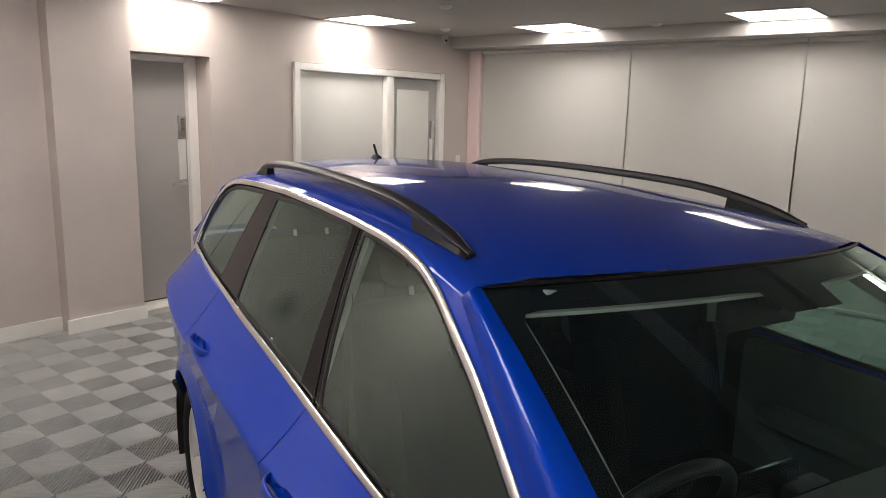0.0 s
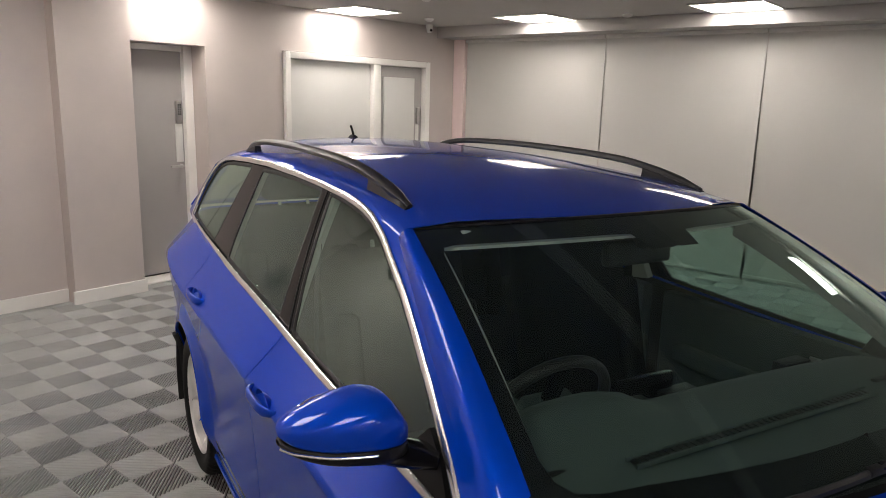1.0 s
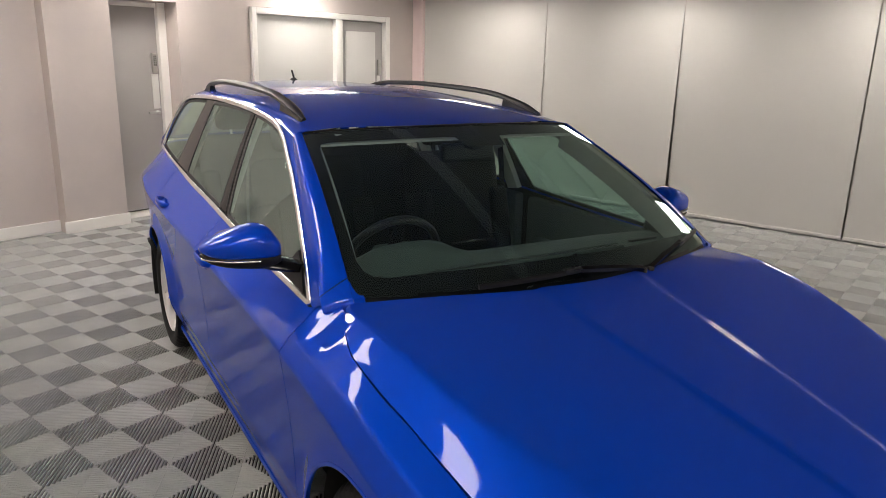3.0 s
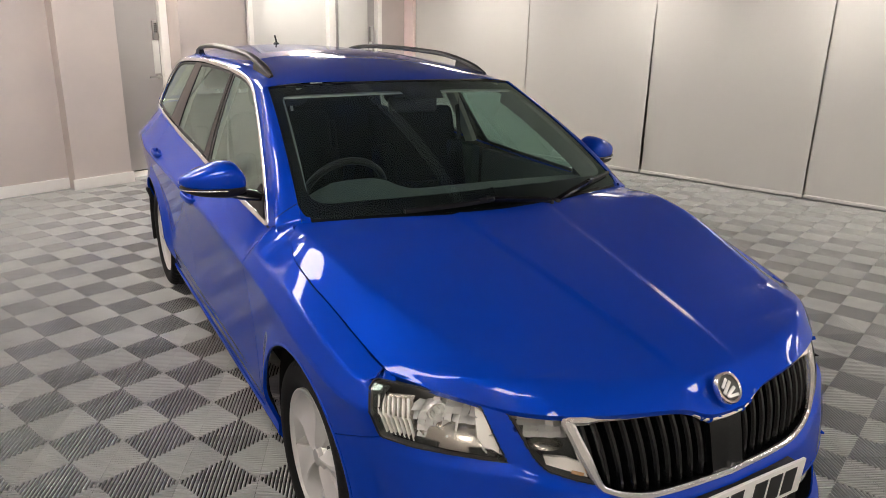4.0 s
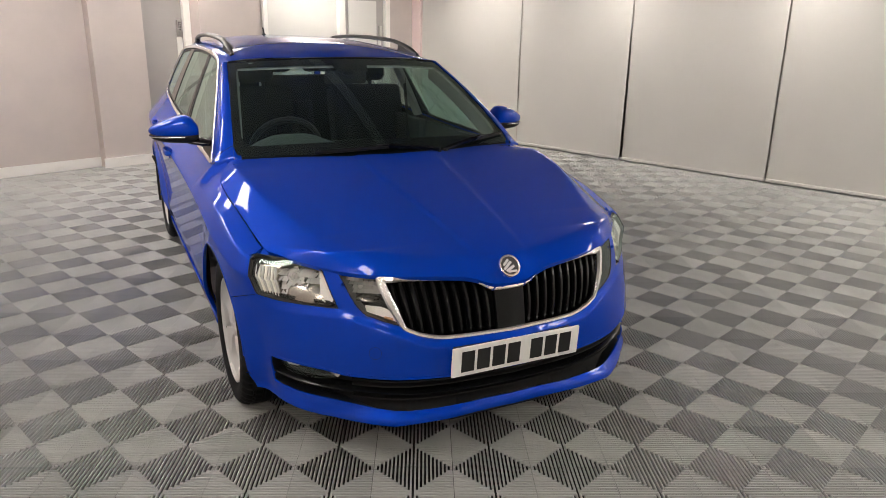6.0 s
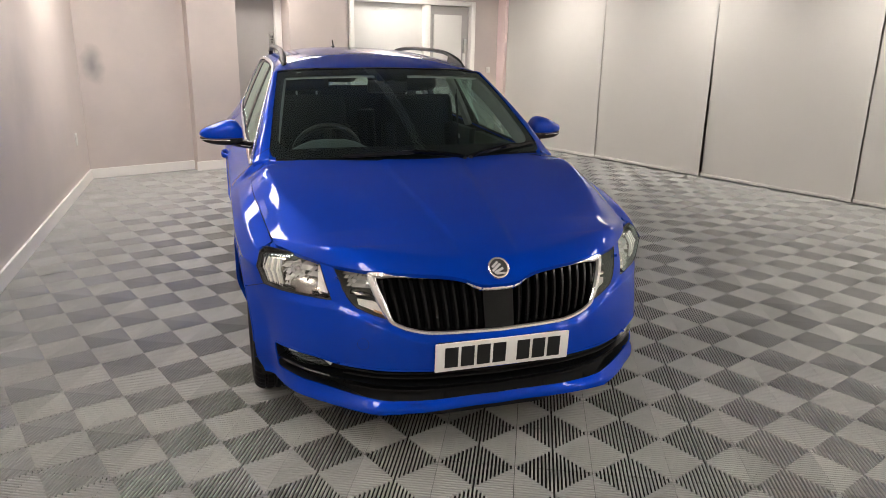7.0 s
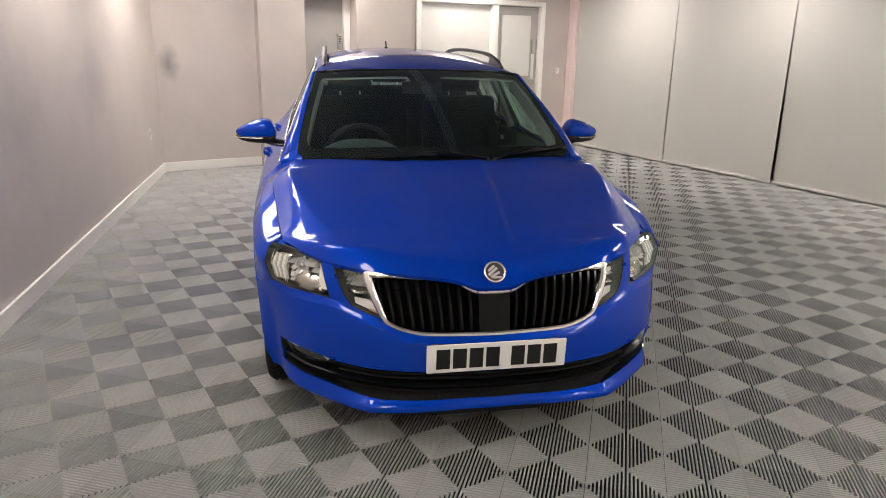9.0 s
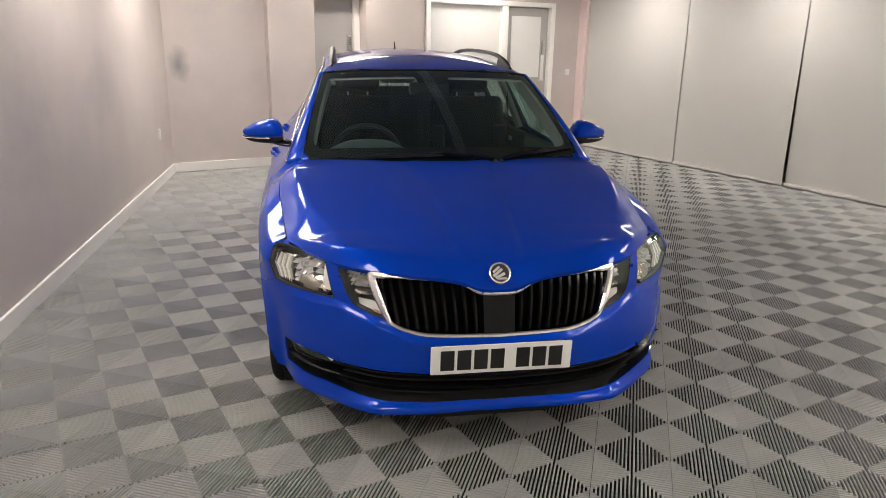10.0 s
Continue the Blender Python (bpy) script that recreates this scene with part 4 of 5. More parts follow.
    for name, mat, u0, u1 in (("scuttle_panel", FRIT, -.96, .96), ("scuttle_end", PAINT, .96, 1.0), ("scuttle_end", PAINT, -1.0, -.96)):
        v, f = [], []
        k = max(6, round(abs(u1 - u0) * 40))
        for i in range(k + 1):
            u = u0 + (u1 - u0) * i / k
            p = screen(np.array(abs(u)), np.array(.012)) * np.array([math.copysign(1, u), 1, 1])
            x = min(abs(p[0]), .728)
            y = float(hood_rear_y(x)) - .008
            q = np.array([math.copysign(x, u), y, float(hood_z(x, y)) - .004])
            mid = q * .5 + p * .5
            v += [q + np.array([0, 0, -.02]), q, mid, p]
        for i in range(k):
            for j in range(3):
                e = i * 4 + j
                f.append((e, e + 4, e + 5, e + 1))
        mesh_object(name, v, f, mat, car, True)
    box_part("engine_bay", (-.45, -.52, .30), (.45, .40, .66), SHADOW, car, 0)
    box_part("scuttle", (-.58, .40, .84), (.58, .62, .915), BLACKPL, car, .01)
    # underside and wheel wells
    box_part("underside", (-.58, -.45, .160), (.58, 3.45, .24), SHADOW, car, 0)
    for sd in both:
        for cy in (.01, 2.69):
            v, f = [], []
            k = 24
            for i in range(k + 1):
                a = math.pi * (-.12 + 1.24 * i / k)
                for x in (.60, .838 if cy < 1 else .872):
                    v.append((sd * x, cy + .372 * math.cos(a), .335 + .372 * math.sin(a)))
            for i in range(k):
                f.append((2 * i, 2 * i + 1, 2 * i + 3, 2 * i + 2))
            c = len(v)
            v.append((sd * .60, cy, .33))
            for i in range(k):
                f.append((2 * i, 2 * i + 2, c))
            mesh_object("wheel_well", v, f, SHADOW, car)


def door_handle(door, y, z, sd):
    """A pull handle over a scooped recess."""
    s = s_at(y)
    p = shell(np.array(s), np.array(z)) * np.array([sd, 1, 1])
    v, f = [], []
    n, m = 20, 8
    for i in range(n):
        a = 2 * math.pi * i / n
        for j in range(m + 1):
            r = j / m
            v.append((p[0] + sd * (.0035 - .026 * (1 - r ** 3) * (1 if j < m else 0) - (.0 if j < m else .004)), p[1] - .012 + .062 * r * math.cos(a), p[2] + .034 * r * math.sin(a)))
    for i in range(n):
        for j in range(m):
            a, b = i * (m + 1) + j, ((i + 1) % n) * (m + 1) + j
            f.append((a, b, b + 1, a + 1))
    mesh_object("handle_recess", v, f, PAINT, door, True, weld=1e-6)
    path, sc = [], []
    for i in range(15):
        t = i / 14
        yy = y - .105 + .21 * t
        q = shell(np.array(s_at(yy)), np.array(z + .004))
        bow = .030 * (1 - (2 * t - 1) ** 4)
        path.append((sd * (q[0] + bow - .004), yy, z + .004))
        sc.append(.55 + .45 * (1 - (2 * t - 1) ** 4))
    v, f = sweep(path, oval(.034, .016, 12), ups=[(sd, 0, 0)] * 15, scales=sc)
    mesh_object("handle", v, f, PAINT, door, True, weld=1e-6, auto=60)


def car_windows(car):
    for sd in (1, -1):
        for name, poly, mat, parent in (("front_side_window", G_FRONT, TINTED, car), ("rear_side_window", G_REAR, PRIVACY, car), ("quarter_window", G_QUARTER, PRIVACY, car)):
            P = np.array(poly)
            U, V = grid(P[:, 0].min() - .02, P[:, 0].max() + .02, P[:, 1].min() - .02, P[:, 1].max() + .02, .02)
            g = surface(name, glass_xyz, U, V, poly, [], mat, parent, sd, depth=.009, flange=0, out=1)
            g.visible_shadow = False
            trim_on("window_seal", glass_xyz, poly, slab(.016, .006), BLACKPL, g, sd, out=1, lift=-.012)
        P = np.array(DLO)
        U, V = grid(.5, 3.45, .9, 1.4, .016)
        surface("window_surround", glass_xyz, U, V, DLO, [G_FRONT, G_REAR, G_QUARTER], BLACKGLOSS, car, sd, depth=.006, flange=0, out=1)
        trim_on("window_trim", glass_xyz, DLO, slab(.021, .008, .35), CHROME, car, sd, out=1, lift=-.001, label="satin chrome strip round the side windows", soft=3)
        trim_on("pillar_seam", glass_xyz, [(1.597, .968), (1.66, 1.10), (1.72, 1.25), (1.755, 1.36)], slab(.004, .002), BLACKPL, car, sd, False, 1, lift=-.005)
    # windscreen with its black border
    for name, keep, cuts, mat, depth in (("windscreen", [(-.02, 0), (1, 0), (1, 1), (-.02, 1)], [], GLASS, 0.0),
                                         ("windscreen_border", [(-.02, 0), (1, 0), (1, 1), (-.02, 1)], [[(-.05, .125), (.45, .112), (.72, .100), (.84, .088), (.90, .092), (.935, .12), (.950, .17), (.950, .5), (.940, .86), (.925, .895), (.88, .905), (.25, .905), (.16, .90), (.13, .82), (-.05, .82)]], FRIT, .004)):
        U, V = grid(0, 1, 0, 1, .0185)
        g = surface(name, screen, U, V, keep, cuts, mat, car, both=True, depth=depth, flange=0)
        if name == "windscreen":
            g.visible_shadow = False
    v, f = sweep([screen(np.array(abs(t)), np.array(.998)) * np.array([math.copysign(1, t), 1, 1]) for t in np.linspace(-.99, .99, 40)], slab(.010, .004), ups=[(0, -.3, 1)] * 40)
    mesh_object("roof_seal", v, f, BLACKPL, car, True, weld=1e-6)
    for sd in (1, -1):
        U, V = grid(.86, 1.0, -.005, .13, .008)
        surface("screen_corner", screen, U, V, [(1.0, -.004), (.955, -.004), (.972, .006), (.984, .022), (.993, .048), (1.0, .085)], [], PAINT, car, sd, depth=-.002, flange=0)
    # tailgate window
    def back(u, v):
        u, v = np.asarray(u, float), np.asarray(v, float)
        return np.stack([u * (.66 - .12 * v), 3.74 - .35 * v - .05 * u * u * (1 - v), 1.035 + (.358 - .085 * u * u) * v], -1)
    U, V = grid(0, 1, 0, 1, .04)
    surface("rear_window", back, U, V, [(-.02, .0), (.93, .0), (.90, .9), (-.02, .9)], [], PRIVACY, car, both=True, flange=0).visible_shadow = False
    surface("rear_window_frame", back, U, V, [(-.02, 0), (1, 0), (1, 1.0), (-.02, 1.0)], [[(-.05, .08), (.90, .08), (.87, .84), (-.05, .84)]], PAINT, car, both=True, depth=.004, flange=0)


def lamp_unit(car, name, poly, sd, label):
    unit = surface(name, shell, *grid(min(p[0] for p in poly) - .02, max(p[0] for p in poly) + .02, min(p[1] for p in poly) - .02, max(p[1] for p in poly) + .02, .012), poly, [], LAMPBACK, car, sd, depth=.085, flange=0, label=label)
    q = dense(poly, .012, True, 1)
    q = q.mean(0) + (q - q.mean(0)) * .975
    a = shell(q[:, 0], q[:, 1])
    nrm = normals(shell, q[:, 0], q[:, 1])
    s = np.array([sd, 1, 1])
    n = len(q)
    v = [p * s for p in a - nrm * .001] + [p * s for p in a - nrm * .086]
    f = [(i, (i + 1) % n, n + (i + 1) % n, n + i) for i in range(n)]
    mesh_object("housing", v, f, LAMPBACK, unit, True, weld=1e-6)
    lens = surface("lens", shell, *grid(min(p[0] for p in poly) - .02, max(p[0] for p in poly) + .02, min(p[1] for p in poly) - .02, max(p[1] for p in poly) + .02, .012), poly, [], CLEAR, unit, sd, depth=.002, flange=0, label="clear lens")
    lens.visible_shadow = False
    trim_on("seal", shell, poly, slab(.005, .002), BLACKPL, unit, sd, lift=-.002, soft=1)
    return unit


def bowl(name, unit, s, z, r, depth, sd, mat=None, aim=None):
    """A round bright reflector with its bulb."""
    c = shell(np.array(s), np.array(z)) - normals(shell, np.array([s]), np.array([z]))[0] * depth
    m = Matrix.Translation(Vector(c * np.array([sd, 1, 1]))) @ Vector((sd * .12, -1, .02)).to_track_quat("Z", "Y").to_matrix().to_4x4()
    v, f = lathe([(.012, -.045), (r * .55, -.036), (r * .85, -.018), (r, 0), (r + .005, .002), (r + .006, -.01)], 28, "z")
    o = mesh_object(name, [m @ Vector(p) for p in v], f, mat or BRIGHT, unit, True)
    v, f = lathe([(0, .008), (.008, .004), (.009, -.01), (.006, -.045), (0, -.046)], 14, "z")
    mesh_object("bulb", [m @ Vector(p) for p in v], f, BRIGHT, o, True)
    return o


def facets(name, unit, poly, ns, nz, depth, sd, seed):
    """A reflector made of small bright facets, each at its own tilt."""
    rnd = random.Random(seed)
    P = np.array(poly)
    (s0, z0), (s1, z1) = P.min(0), P.max(0)
    v, f = [], []
    for i in range(ns):
        for j in range(nz):
            a, b = s0 + (s1 - s0) * i / ns, s0 + (s1 - s0) * (i + 1) / ns
            c, d = z0 + (z1 - z0) * j / nz, z0 + (z1 - z0) * (j + 1) / nz
            if not inside(np.array([(a + b) / 2]), np.array([(c + d) / 2]), poly)[0]:
                continue
            p = shell(np.array([a, b, b, a]), np.array([c, c, d, d]))
            n = normals(shell, np.array([(a + b) / 2]), np.array([(c + d) / 2]))[0]
            tu, tv = rnd.uniform(-.010, .010), rnd.uniform(-.004, .016)
            deep = depth + rnd.uniform(-.004, .004)
            k = len(v)
            for q, (du, dv) in zip(p, ((-1, -1), (1, -1), (1, 1), (-1, 1))):
                v.append((q - n * (deep + du * tu + dv * tv)) * np.array([sd, 1, 1]))
            f.append((k, k + 1, k + 2, k + 3))
    return mesh_object(name, v, f, BRIGHT, unit, False)


def dome(unit, s, z, w, h, depth, sd):
    """The dark rounded hood low in a lamp."""
    n, m, v, f = 20, 8, [], []
    for j in range(m + 1):
        r = j / m
        for i in range(n + 1):
            a = math.pi * i / n
            p = shell(np.array(s - w * r * math.cos(a)), np.array(z + h * r * math.sin(a)))
            nn = normals(shell, np.array([s - w * r * math.cos(a)]), np.array([z + h * r * math.sin(a)]))[0]
            v.append((p - nn * (depth - .012 + .034 * r * r)) * np.array([sd, 1, 1]))
    for j in range(m):
        for i in range(n):
            a = j * (n + 1) + i
            f.append((a, a + 1, a + n + 2, a + n + 1))
    mesh_object("dome", v, f, LAMPSMOKE, unit, True)


def car_front(car):
    for sd in (1, -1):
        u = lamp_unit(car, "headlamp", HEADLAMP, sd, "outer headlamp unit")
        # fluted bright outer third
        U, V = grid(.90, 1.05, .60, .75, .012)
        surface("side_reflector", shell, U, V, [(.905, .616), (.991, .620), (1.006, .660), (1.023, .702), (1.040, .738), (.935, .737), (.915, .68)], [], LAMPSMOKE, u, sd, depth=.026, flange=.02)
        for k in range(7):
            s0 = .908 + .0124 * k
            pts = [(s0, .618 + .001 * k), (s0 + .010, .655), (s0 + .023, .695), (s0 + .036, .730)]
            trim_on("fin", shell, pts, slab(.0065, .009), LAMPPALE if k % 2 else BRIGHT, u, sd, False, lift=-.025)
        # faceted main reflector, the bulb in its bowl
        facets("reflector", u, [(.903, .625), (.925, .738), (.83, .736), (.752, .728), (.735, .69), (.80, .655)], 9, 6, .036, sd, int(100 + sd))
        bowl("bulb_bowl", u, .858, .702, .020, .026, sd)
        # pale inner panel, dark dome and dark lower shroud
        U, V = grid(.66, .80, .62, .74, .010)
        surface("inner_panel", shell, U, V, [(.668, .622), (.712, .626), (.742, .652), (.762, .724), (.732, .712), (.697, .672)], [], LAMPPALE, u, sd, depth=.022, flange=.02)
        dome(u, .800, .616, .122, .072, .024, sd)
        U, V = grid(.64, 1.0, .60, .64, .010)
        surface("shroud", shell, U, V, [(.66, .617), (.81, .611), (.968, .618), (.955, .628), (.81, .628), (.70, .632)], [], LAMPDARK, u, sd, depth=.016, flange=.03)
        u = lamp_unit(car, "inner_lamp", LAMP_IN, sd, "inner lamp unit beside the grille")
        facets("reflector", u, [(.66, .722), (.63, .690), (.60, .668), (.49, .668), (.514, .714), (.59, .720)], 8, 4, .050, sd, int(110 + sd))
        dome(u, .555, .640, .055, .028, .034, sd)
        U, V = grid(.42, .60, .55, .65, .010)
        surface("indicator", shell, U, V, [(.552, .604), (.475, .584), (.434, .570), (.452, .606), (.50, .622), (.56, .625)], [], LAMPPALE, u, sd, depth=.030, flange=.012)
        trim_on("amber_lens", shell, [(.485, .588), (.450, .580)], slab(.008, .004), AMBER, u, sd, False, lift=-.026)
        U, V = grid(.42, .56, .58, .72, .010)
        surface("inner_panel", shell, U, V, [(.464, .625), (.508, .712), (.495, .712), (.448, .615)], [], LAMPDARK, u, sd, depth=.016, flange=.03)
    # grille
    both_ring = GRILLE_HALF + [(-s, z) for s, z in GRILLE_HALF[::-1]] + [(-.46, .634)] + [(-s, z) for s, z in GRILLE_LOW[::-1]] + GRILLE_LOW + [(.46, .634)]

    def nose(u, v):
        p = shell(np.abs(u), v)
        p[..., 0] *= np.where(np.asarray(u) < 0, -1, 1)
        return p
    g = surface("grille", shell, *grid(0, .52, .50, .72, .012), GRILLE, [], SHADOW, car, both=True, depth=.075, flange=0, label="black radiator grille with upright slats and a chrome frame")
    q = dense(both_ring, .010, True, 1)
    p0 = nose(q[:, 0], q[:, 1])
    nn = normals(shell, np.abs(q[:, 0]), q[:, 1])
    nn[:, 0] *= np.where(q[:, 0] < 0, -1, 1)
    wide = [.68 + .50 * float(step(abs(a), .40, .46)) for a in q[:, 0]]
    v, f = sweep(p0 + nn * -.004, [(-.013, -.004), (.012, -.004), (.011, .007), (.005, .012), (-.007, .012), (-.013, .006)], True, nn, scales=wide)
    mesh_object("frame", v, f, CHROME, g, True, "satin chrome frame", weld=1e-6, auto=35)
    v = [tuple(p) for p in p0 - nn * .002] + [tuple(p) for p in p0 - nn * .08]
    n = len(q)
    mesh_object("surround", v, [(i, (i + 1) % n, n + (i + 1) % n, n + i) for i in range(n)], BLACKGLOSS, g, True, weld=1e-6)
    gx, gt = [s for s, z in GRILLE_HALF][::-1], [z for s, z in GRILLE_HALF][::-1]
    bx, bz = [s for s, z in GRILLE_LOW], [z for s, z in GRILLE_LOW]
    for sd in (1, -1):
        for k in range(10):
            s = .092 + .0405 * k
            zt = float(np.interp(s, gx, gt)) - .004
            lean = .030 * s / .45
            zb = float(np.interp(s - lean * 1.6, bx, bz)) + .004
            path, ups = [], []
            for i in range(9):
                t = i / 8
                z = zb + (zt - zb) * t
                ss = s - lean * 1.6 * (1 - t)
                if ss > .41 and z < .56:
                    continue
                pp = shell(np.array(ss), np.array(z))
                path.append((sd * pp[0], pp[1] + .022 + .010 * (2 * t - 1) ** 2, pp[2]))
                ups.append((0, -1, .15))
            v, f = sweep(path, [(-.009, -.03), (.009, -.03), (.0085, .004), (.004, .011), (-.004, .011), (-.0085, .004)], ups=ups)
            mesh_object("slat", v, f, SLAT, g, True, weld=1e-6, auto=30)
    U, V = grid(0, .062, .515, .655, .012)
    surface("sensor_cover", shell, U, V, [(-.01, .512), (.058, .512), (.062, .652), (-.01, .655)], [], SLAT, g, both=True, depth=.006, flange=.02, label="plain dark sensor cover")
    # badge: ring, dark disc and plain silver shapes
    c = Vector((0, -.779, .728))
    m = Matrix.Translation(c) @ Vector((0, -1, .75)).to_track_quat("Z", "Y").to_matrix().to_4x4()
    v, f = lathe([(.0335, 0), (.0335, .006), (.037, .009), (.0405, .007), (.042, 0), (.042, -.01)], 40, "z")
    b = mesh_object("badge", [m @ Vector(p) for p in v], f, CHROME, car, True, "round chrome badge with plain silver shapes")
    v, f = lathe([(0, .004), (.034, .003), (.034, -.008)], 32, "z")
    mesh_object("disc", [m @ Vector(p) for p in v], f, ALLOYDARK, b, True)
    for x, y, w, h, a in ((-.012, .013, .032, .009, 40), (-.008, .001, .044, .010, 38), (.000, -.011, .040, .010, 26), (.006, -.022, .036, .008, 0)):
        bm = bmesh.new()
        add_box(bm, (-w / 2, -h / 2, .003), (w / 2, h / 2, .007), .0015, 1)
        o = bm_object("shape", bm, BRIGHT, b, True)
        o.matrix_local = m @ pose(x, y, 0, 0, 0, a)
    # lower intake
    it = surface("lower_intake", shell, *grid(0, .96, .25, .41, .013), INTAKE, [], SHADOW, car, both=True, depth=.05, flange=0, label="black lower air intake")
    ring = INTAKE_TOP + [(-s, z) for s, z in INTAKE_TOP[::-1]] + [(-s, z) for s, z in INTAKE_LOW] + INTAKE_LOW[::-1]
    q = dense(ring, .012, True, 2)
    p0 = nose(q[:, 0], q[:, 1])
    nn = normals(shell, np.abs(q[:, 0]), q[:, 1])
    nn[:, 0] *= np.where(q[:, 0] < 0, -1, 1)
    n = len(q)
    v, f = sweep(p0, [(-.005, -.004), (.005, -.004), (.004, .0015), (-.004, .0015)], True, nn)
    mesh_object("intake_edge", v, f, PAINT, it, True, "blue rolled edge", weld=1e-6)
    mesh_object("surround", [tuple(p) for p in p0 - nn * .001] + [tuple(p) for p in p0 - nn * .055], [(i, (i + 1) % n, n + (i + 1) % n, n + i) for i in range(n)], BLACKPL, it, True, weld=1e-6)
    mid = curve([0, .38, .605, .80, .95], [.305, .309, .321, .324, .325])
    ss = np.linspace(-.94, .94, 90)
    p0 = nose(ss, mid(np.abs(ss)))
    nn = normals(shell, np.abs(ss), mid(np.abs(ss)))
    nn[:, 0] *= np.where(ss < 0, -1, 1)
    v, f = sweep(p0 - nn * .02, [(-.010, -.03), (.010, -.03), (.006, .004), (.002, .012), (-.002, .012), (-.006, .004)], ups=nn)
    mesh_object("crossbar", v, f, SLAT, it, True, weld=1e-6, auto=50)
    for dz in (-.024, .026, .046):
        zz = mid(np.abs(ss)) + dz
        sel = np.abs(ss) < .60
        p0 = nose(ss[sel], zz[sel])
        v, f = sweep(p0 + np.array([0, .032, 0]), [(-.004, -.02), (.004, -.02), (.003, .006), (-.003, .006)], ups=[(0, -1, 0)] * int(sel.sum()))
        mesh_object("slat", v, f, SHADOW, it, True, weld=1e-6)
    for sd in (1, -1):
        shape = [(.90, .386), (.80, .394), (.70, .396), (.635, .386), (.655, .366), (.74, .356), (.86, .354)]
        fog = surface("fog_lamp", shell, *grid(.62, .93, .33, .41, .012), shape, [], LAMPDARK, it, sd, depth=.030, flange=.02, label="narrow lamp behind clear plastic")
        surface("lens", shell, *grid(.62, .93, .33, .41, .012), shape, [], CLEAR, fog, sd, depth=.010, flange=0).visible_shadow = False
        surface("reflector", shell, *grid(.62, .93, .33, .41, .008), [(.700, .394), (.636, .386), (.652, .368), (.672, .378)], [], LAMPPALE, fog, sd, depth=.022, flange=0)
        surface("reflector", shell, *grid(.62, .93, .33, .41, .008), [(.880, .385), (.80, .390), (.82, .380), (.87, .374)], [], LAMPGREY, fog, sd, depth=.022, flange=0)
    # round cover of the towing eye
    trim_on("towing_eye_cover", shell, [(.512 + .021 * math.cos(a), .474 + .021 * math.sin(a)) for a in np.linspace(0, 2 * math.pi, 28)[:-1]], slab(.0010, .0003), SHADOW, car, -1, lift=.0, soft=0)
    # chin below the lip
    bm = bmesh.new()
    prism(bm, [(-.66, -.40), (-.64, -.52), (-.45, -.68), (-.2, -.755), (.2, -.755), (.45, -.68), (.64, -.52), (.66, -.40)], .150, .228)
    bm_object("chin", bm, BLACKPL, car, False, "black air dam under the lip")


def number_plate(car):
    m = Matrix.Translation((0, -.862, .4355)) @ pose(0, 0, 0, 4, 0, 0)
    bm = bmesh.new()
    add_box(bm, (-.26, -.004, -.0555), (.26, .006, .0555), .004, 2, m)
    pl = bm_object("number_plate", bm, PLATEWHITE, car, True, "white number plate with plain black bars")
    box_part("plate_holder", (-.24, -.852, .39), (.24, -.82, .48), BLACKPL, car, .004)
    x = -.225
    for k in range(7):
        if k == 4:
            x += .033
        bm = bmesh.new()
        add_box(bm, (x, -.0052, -.0395), (x + .050, -.0038, .0395), .0, 1, m)
        bm_object("bar", bm, PLATEBLACK, pl)
        x += .061


